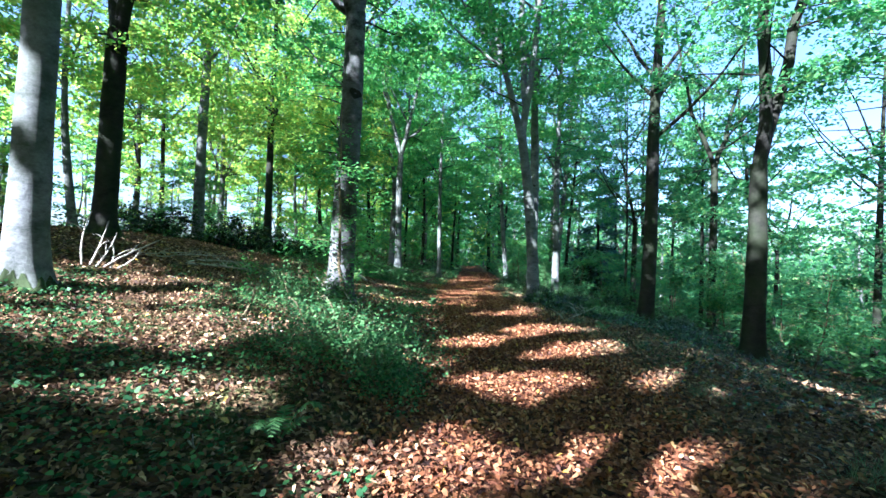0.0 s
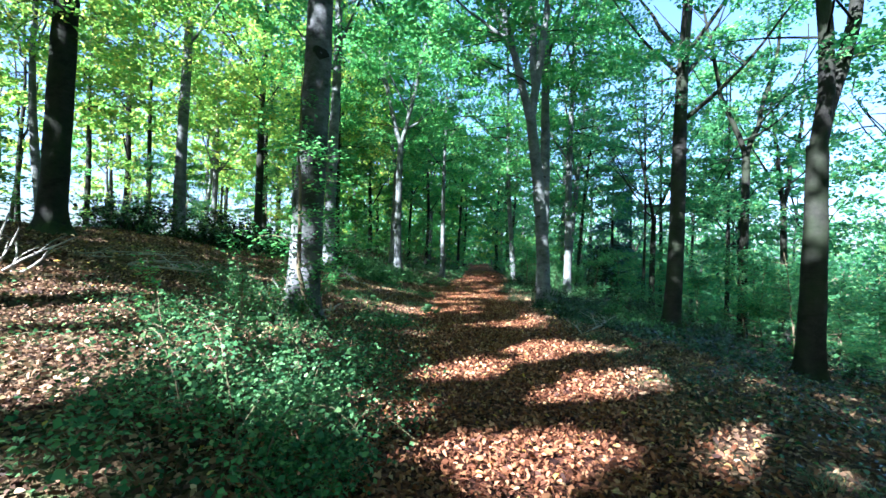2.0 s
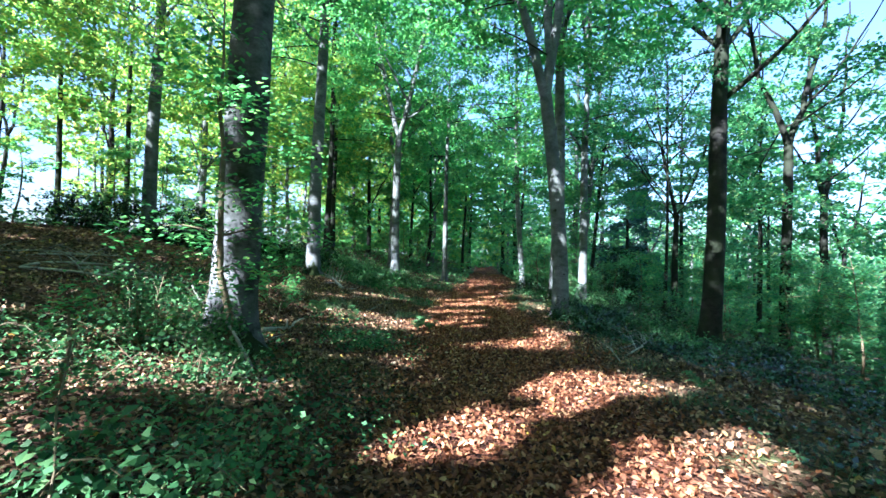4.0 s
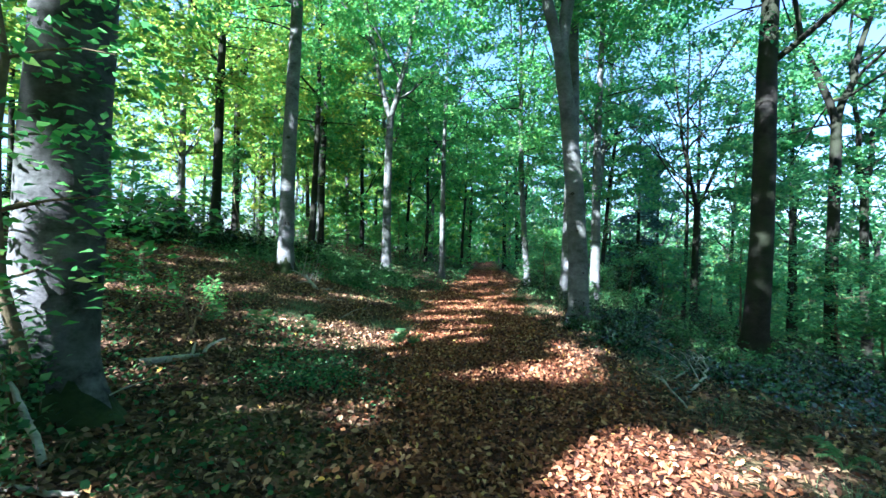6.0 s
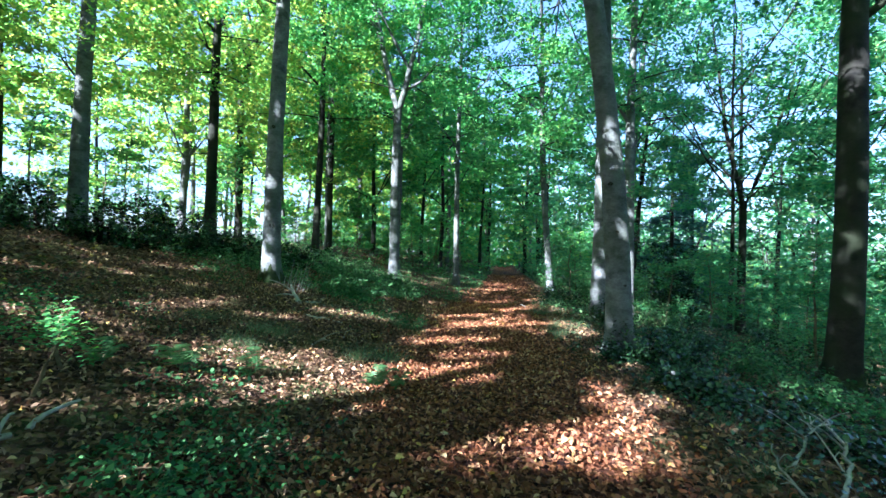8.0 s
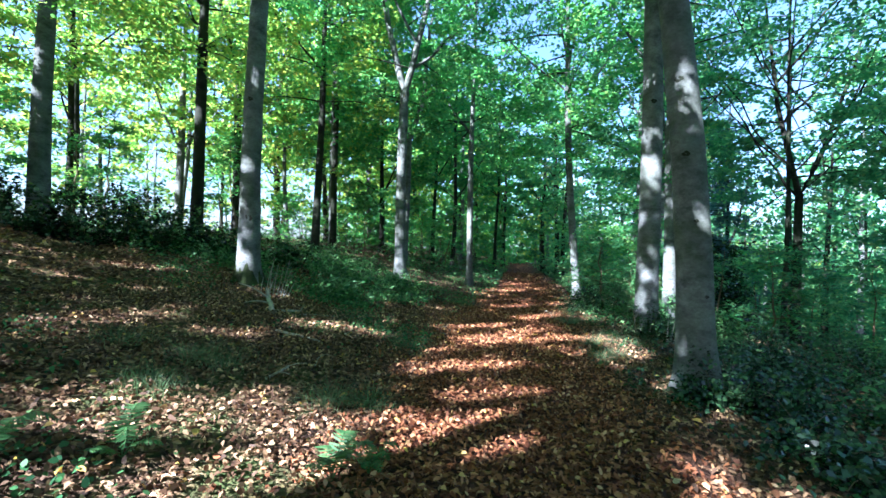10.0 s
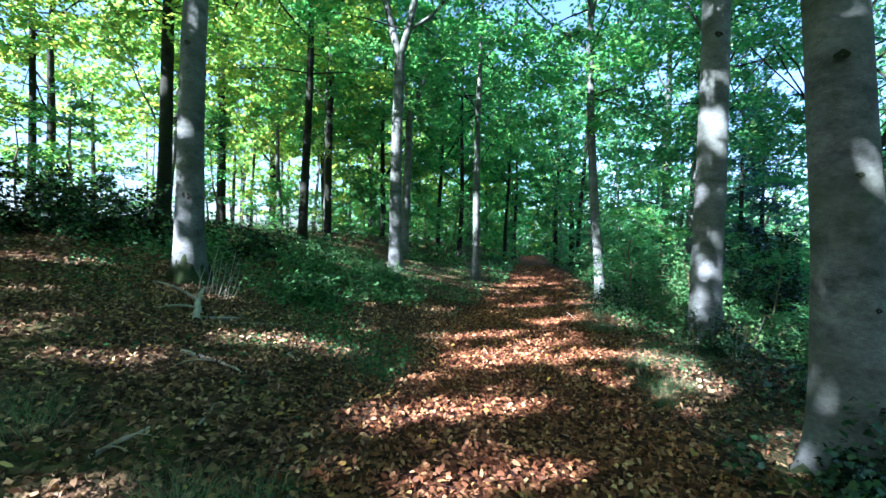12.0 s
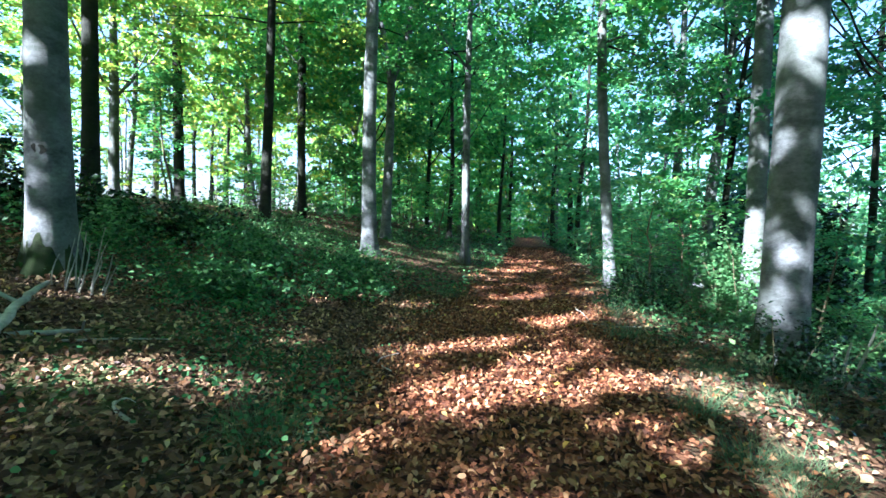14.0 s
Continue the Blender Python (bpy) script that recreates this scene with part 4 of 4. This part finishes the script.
for i, (dx, dy, h) in enumerate([(0.0, 0.0, 1.05), (0.12, 0.1, 0.9), (0.2, 0.05, 0.7), (0.7, 0.35, 0.62), (-0.2, 0.1, 0.45), (0.35, -0.1, 0.4)]):
    branch_on_ground((-6.85 + 0.1 * i, 8.4 + 0.05 * i), (-6.75 + 0.1 * i + dx, 8.45 + 0.05 * i + dy), 0.022, BARK_PALE, "dead_stem", "upright bare pale dead stem by a beech foot", 30 + i, 2, h, 0.03)
for i in range(11):
    branch_on_ground((-4.05 + 0.055 * i, 19.3 + 0.09 * (i % 3)), (-4.0 + 0.065 * i + 0.05 * (i % 2), 19.35 + 0.08 * (i % 3)), 0.010, BARK_PALE, "dead_stem", "upright dry pale stem beside a beech foot", 50 + i, 0, 0.4 + 0.1 * (i * 7 % 5), 0.02)
for i, (dx, h) in enumerate([(0.0, 0.42), (0.1, 0.5), (0.28, 0.75)]):
    branch_on_ground((4.36 + 0.05 * i, 19.75), (4.40 + 0.05 * i + dx, 19.85), 0.02, BARK_PALE, "cut_stem", "short pale cut stem at the path edge", 70 + i, 0, h, 0.01)
for i in range(9):
    x, y = -0.5 + 0.09 * (i % 4) + 0.03 * i, 30.6 + 0.12 * (i % 3)
    branch_on_ground((x, y), (x + 0.25 * (i % 3 - 1), y + 0.1), 0.014, BARK, "shoot", "upright shoot round the foot of a slim beech", 220 + i, 1, 1.2 + 0.35 * (i % 4), 0.05)


def knot(x, y, z, size, nx, ny):
    """A dark branch scar: a rimmed oval sunk in smooth bark."""
    n = np.array([nx, ny, 0.0]) / math.hypot(nx, ny)
    sd = np.array([-n[1], n[0], 0.0])
    up = np.array([0, 0, 1.0])
    rings = []
    for rr, out in ((1.25, -0.02), (1.0, 0.02), (0.72, 0.025), (0.5, 0.0), (0.2, -0.012)):
        rings.append([np.array([x, y, z]) + n * out * size * 0.35 + (sd * math.cos(a) * rr * (1 + 0.25 * math.sin(2 * a + 7 * z)) + up * math.sin(a) * rr * (0.85 + 0.2 * math.cos(3 * a + 5 * z))) * size * 0.62 for a in np.linspace(0, 2 * np.pi, 14, endpoint=False)])
    v = np.array(rings).reshape(-1, 3)
    i = np.arange(4)[:, None] * 14 + np.arange(14)[None]
    j = np.arange(4)[:, None] * 14 + (np.arange(14)[None] + 1) % 14
    return v, np.stack([i, j, j + 14, i + 14], -1).reshape(-1, 4)


def trunk_knots(cx, cy, spots):
    """Adds scars to the beech that stands at cx, cy: height, half size, facing angle, trunk radius, lean."""
    owner = min((o for o in bpy.data.objects if o.name.startswith("beech_tree")), key=lambda o: (o.location.x - cx) ** 2 + (o.location.y - cy) ** 2)
    trunk = next(o for o in owner.children if o.name.startswith("trunk"))
    co = np.zeros(len(trunk.data.vertices) * 3)
    trunk.data.vertices.foreach_get("co", co)
    co = co.reshape(-1, 3) + np.array(owner.location)
    for h, size, ang in spots:
        d = np.array([math.cos(radians(ang)), math.sin(radians(ang)), 0])
        dz = np.abs(co[:, 2] - owner.location.z - h)
        near = co[dz < dz.min() + 0.12]
        mid = near.mean(0)
        rad = np.percentile(np.linalg.norm(near[:, :2] - mid[:2], axis=1), 60)
        p = mid + d * rad
        scar = part("knot", *knot(p[0], p[1], owner.location.z + h, size, d[0], d[1]), BARK_DARK, owner, "dark branch scar", smooth=True)
        scar.parent = trunk


trunk_knots(-4.65, 19.85, [(1.55, 0.10, -65), (4.2, 0.07, -80)])
trunk_knots(3.35, 16.15, [(3.0, 0.05, -110), (2.2, 0.03, -100), (3.9, 0.06, -120), (1.3, 0.03, -75)])
trunk_knots(4.05, 20.15, [(5.0, 0.07, -100)])
trunk_knots(-2.15, 9.35, [(4.6, 0.16, -60), (3.2, 0.10, -95)])
for i in range(26):
    a = (rw.uniform(-6, -0.4), rw.uniform(2, 30))
    if i % 3 == 2:
        a = (rw.uniform(2.6, 5), rw.uniform(4, 26))
    th = rw.uniform(0, 6.28)
    ln = rw.uniform(0.25, 1.1)
    branch_on_ground(a, (a[0] + math.cos(th) * ln, a[1] + math.sin(th) * ln), rw.uniform(0.006, 0.018), BARK_PALE if i % 2 else STEM, "stick", "thin dead stick on leaf litter", 80 + i, int(rw.integers(0, 3)))

def moss_foot(cx, cy, top, seed):
    """A sleeve of moss round the foot of the beech at cx, cy, ragged above."""
    owner = min((o for o in bpy.data.objects if o.name.startswith("beech_tree")), key=lambda o: (o.location.x - cx) ** 2 + (o.location.y - cy) ** 2)
    trunk = next(o for o in owner.children if o.name.startswith("trunk"))
    co = np.zeros(len(trunk.data.vertices) * 3)
    trunk.data.vertices.foreach_get("co", co)
    co = co.reshape(-1, 20, 3)[:12] + np.array(owner.location)
    z0 = owner.location.z
    r = np.random.default_rng(600 + seed)
    ph = r.uniform(0, 6.28, 3)
    th = np.linspace(0, 2 * np.pi, 60, endpoint=False)
    rim = top * (0.62 + 0.16 * np.sin(2 * th + ph[0]) + 0.13 * np.sin(5 * th + ph[1]) + 0.13 * np.sin(11 * th + ph[2]) + r.normal(0, 0.10, 60))
    rings = []
    for k in np.linspace(0, 1, 9):
        h = np.maximum(0.04, rim) * k
        row = []
        for i in range(60):
            f = i / 3
            a, b = int(f) % 20, (int(f) + 1) % 20
            side = co[:, a] * (1 - f % 1) + co[:, b] * (f % 1)
            p = np.array([np.interp(z0 + h[i], side[:, 2], side[:, q]) for q in range(2)])
            out = p - co[:, :, :2].mean((0, 1))
            out /= np.linalg.norm(out) + 1e-6
            p = p + out * (0.012 * (1 - k) + 0.004 + r.uniform(0, 0.006) * (k < 1))
            row.append((p[0], p[1], z0 + h[i]))
        rings.append(row)
    v = np.array(rings).reshape(-1, 3)
    i = np.arange(8)[:, None] * 60 + np.arange(60)[None]
    j = np.arange(8)[:, None] * 60 + (np.arange(60)[None] + 1) % 60
    sleeve = part("moss", v, np.stack([i, j, j + 60, i + 60], -1).reshape(-1, 4), MOSS, owner, "dark green moss on the trunk foot", smooth=True)
    sleeve.parent = trunk


for i, (x, y, top) in enumerate([(-4.65, 19.85, 0.55), (4.05, 20.15, 0.75), (3.35, 16.15, 0.3), (-2.17, 9.35, 0.4), (-5.95, 6.3, 0.3), (8.3, 18.0, 0.5), (-10.5, 13.6, 0.5)]):
    moss_foot(x, y, top, i)

# low green herbs and ivy over the slope
def carpet(name, n, xs, ys, where, lf, hgt, mat, label, category, seed, tilt=0.5, aspect=0.7, fold=0.12, oval=False):
    r = np.random.default_rng(seed)
    x, y = r.uniform(*xs, n), r.uniform(*ys, n)
    k = where(x, y, r)
    x, y = x[k], y[k]
    z = land(x, y) + 0.008 + r.uniform(0, 1, len(x)) ** 2 * hgt
    ob = new(name, mesh_from(name, *leaves(np.stack([x, y, z], 1), lf, tilt, aspect, fold=fold, r=r, oval=oval), mat))
    return tagged(ob, label, category, kind="stuff")


def herb_where(x, y, r):
    u = x - centre(y)
    patchy = wave(x, y, 1.3, 3.0) + 0.7 * wave(x, y, 3.1, 5.0) + r.normal(0, 0.25, len(x))
    return ((u < -1.3) | (u > 1.9)) & (patchy > np.where(u > 0, -0.45, np.where((y > 6.5) & (y < 19.5) & (u > -6), 0.5, 0.12)))


def litter_path(x, y, r):
    u = x - centre(y)
    return np.abs(u) < 1.5 + r.normal(0, 0.3, len(x))


def litter_side(x, y, r):
    u = x - centre(y)
    return (u < -1.3 + r.normal(0, 0.2, len(x))) | ((u > 1.5 + r.normal(0, 0.25, len(x))) & (r.random(len(x)) < 0.8))


carpet("lower_herbs", 26000, (2.4, 9), (1, 24), herb_where, 0.055, 0.2, HOLLY, "dark ivy and low growth below the path edge", "herbs", 310)
carpet("low_herbs", 64000, (-6.5, 2.6), (1, 22), herb_where, 0.046, 0.16, HERB, "patchy low green herbs and ivy through the litter", "herbs", 301, 0.5, 0.8, 0.12, True)
carpet("slope_herbs", 40000, (-12, 9), (20, 34), herb_where, 0.085, 0.3, BRAMBLE, "patchy low green growth on the slope", "herbs", 302)
carpet("verge_herbs", 16000, (-5, 9), (33, 60), herb_where, 0.17, 0.35, BRAMBLE, "green growth along the far path", "herbs", 306)
carpet("far_herbs", 64000, (-46, 42), (4, 66), lambda x, y, r: herb_where(x, y, r) & ((y > 33) | (x > 9) | (x < -12)), 0.24, 0.8, BRAMBLE, "green woodland undergrowth in the distance", "herbs", 303)
carpet("path_litter", 74000, (-1.2, 3.6), (1.2, 24), litter_path, 0.054, 0.045, FALLEN, "copper-brown fallen beech leaves on the trodden path", "leaf litter", 304, 0.75, 0.52, 0.3, True)
carpet("far_path_litter", 9000, (-0.5, 6), (23, 50), litter_path, 0.12, 0.03, FALLEN, "copper-brown fallen leaves along the far path", "leaf litter", 307, 0.4, 0.62, 0.2)
carpet("slope_litter", 108000, (-5.8, 5.5), (1.2, 24), litter_side, 0.057, 0.05, FALLEN_BROWN, "brown fallen beech leaves on the slope", "leaf litter", 305, 0.8, 0.52, 0.3, True)
carpet("upper_litter", 28000, (-16, -5.6), (3, 27), litter_side, 0.10, 0.06, FALLEN_BROWN, "brown fallen beech leaves on the upper slope", "leaf litter", 308, 0.45, 0.62, 0.22)
carpet("lower_litter", 14000, (4, 15), (3, 30), litter_side, 0.14, 0.04, FALLEN_BROWN, "brown fallen leaves on the falling slope", "leaf litter", 309, 0.45, 0.62, 0.22)

# larger leaves that lie singly on the litter
def single_leaf_material():
    m, nt, out = material("single_fallen_leaf")
    info = nt.nodes.new("ShaderNodeObjectInfo")
    c = ramp(nt, info.outputs["Random"], [(0.0, (0.10, 0.045, 0.022)), (0.35, (0.24, 0.11, 0.045)), (0.6, (0.36, 0.20, 0.09)), (0.8, (0.42, 0.27, 0.06)), (1.0, (0.40, 0.30, 0.18))])
    tc = nt.nodes.new("ShaderNodeTexCoord")
    blot = node(nt, "ShaderNodeTexNoise", Scale=45.0, Detail=5.0)
    nt.links.new(tc.outputs["Object"], blot.inputs["Vector"])
    v = ramp(nt, blot.outputs[0], [(0.3, (0.55, 0.5, 0.45)), (0.6, (1.0, 1.0, 1.0))])
    mul = nt.nodes.new("ShaderNodeMix")
    mul.data_type, mul.blend_type = "RGBA", "MULTIPLY"
    mul.inputs[0].default_value = 1.0
    nt.links.new(c.outputs[0], mul.inputs[6])
    nt.links.new(v.outputs[0], mul.inputs[7])
    p = node(nt, "ShaderNodeBsdfPrincipled", Roughness=0.6)
    p.inputs["Specular IOR Level"].default_value = 0.15
    nt.links.new(mul.outputs[2], p.inputs["Base Color"])
    nt.links.new(p.outputs[0], out.inputs[0])
    return m


SINGLE_LEAF = single_leaf_material()
rl = np.random.default_rng(880)
LEAF_SHAPES = []
for k in range(7):
    st = np.linspace(-0.5, 0.5, 7)
    wid = np.array([0.02, 0.2, 0.31, 0.33, 0.27, 0.15, 0.01]) * rl.uniform(0.75, 1.1) * (1 + rl.normal(0, 0.1, 7))
    bend, cup = rl.normal(0, 0.35), rl.uniform(0.1, 0.5)
    mid_z = bend * (0.25 - st ** 2)
    v = np.stack([np.stack([st, wid * sg, mid_z + cup * wid * abs(sg) + rl.normal(0, 0.02, 7)], 1) for sg in (-1, 0, 1)], 1)
    q = np.arange(6)[:, None] * 3 + np.arange(2)[None]
    LEAF_SHAPES.append(mesh_from("fallen_leaf", v.reshape(-1, 3), np.stack([q, q + 1, q + 4, q + 3], -1).reshape(-1, 4), SINGLE_LEAF, True))
for k in range(290):
    y = rl.uniform(1.6, 19.5)
    x = float(centre(y)) + rl.uniform(-2.9, 2.1)
    leaf = new("fallen_leaf", LEAF_SHAPES[k % 7])
    leaf.parent = ground
    sz = rl.uniform(0.06, 0.10)
    leaf.location = (x, y, float(land(x, y)) + 0.048)
    leaf.rotation_euler = (rl.normal(0, 0.25), rl.normal(0, 0.25), rl.uniform(0, 6.28))
    leaf.scale = (sz, sz, sz)

# far woods that close the view beyond the standing trees
def far_wood(name, n, x0, x1, y0, y1, top, lf, mat, seed):
    r = np.random.default_rng(seed)
    x, y = r.uniform(x0, x1, n), r.uniform(y0, y1, n)
    crown = top * (0.72 + 0.28 * wave(x, y, 0.42, 1.0 + seed))
    z = land(x, y) + crown * r.uniform(0.02, 1, n)
    p = np.stack([x, y, z], 1)
    k = wave(p[:, 0] + p[:, 2] * 0.6, p[:, 1] + p[:, 2], 1.1, 2.0) + r.normal(0, 0.3, n) > -0.45
    ob = new(name, mesh_from(name, *leaves(p[k], lf, 1.3, r=r), mat))
    return tagged(ob, "distant green woodland closing the view", "woods", kind="stuff")


far_wood("far_woods", 34000, -30, 48, 84, 112, 15, 0.75, CANOPY, 401)
far_wood("valley_woods", 48000, 34, 58, -6, 100, 16.5, 0.6, CANOPY_COOL, 402)
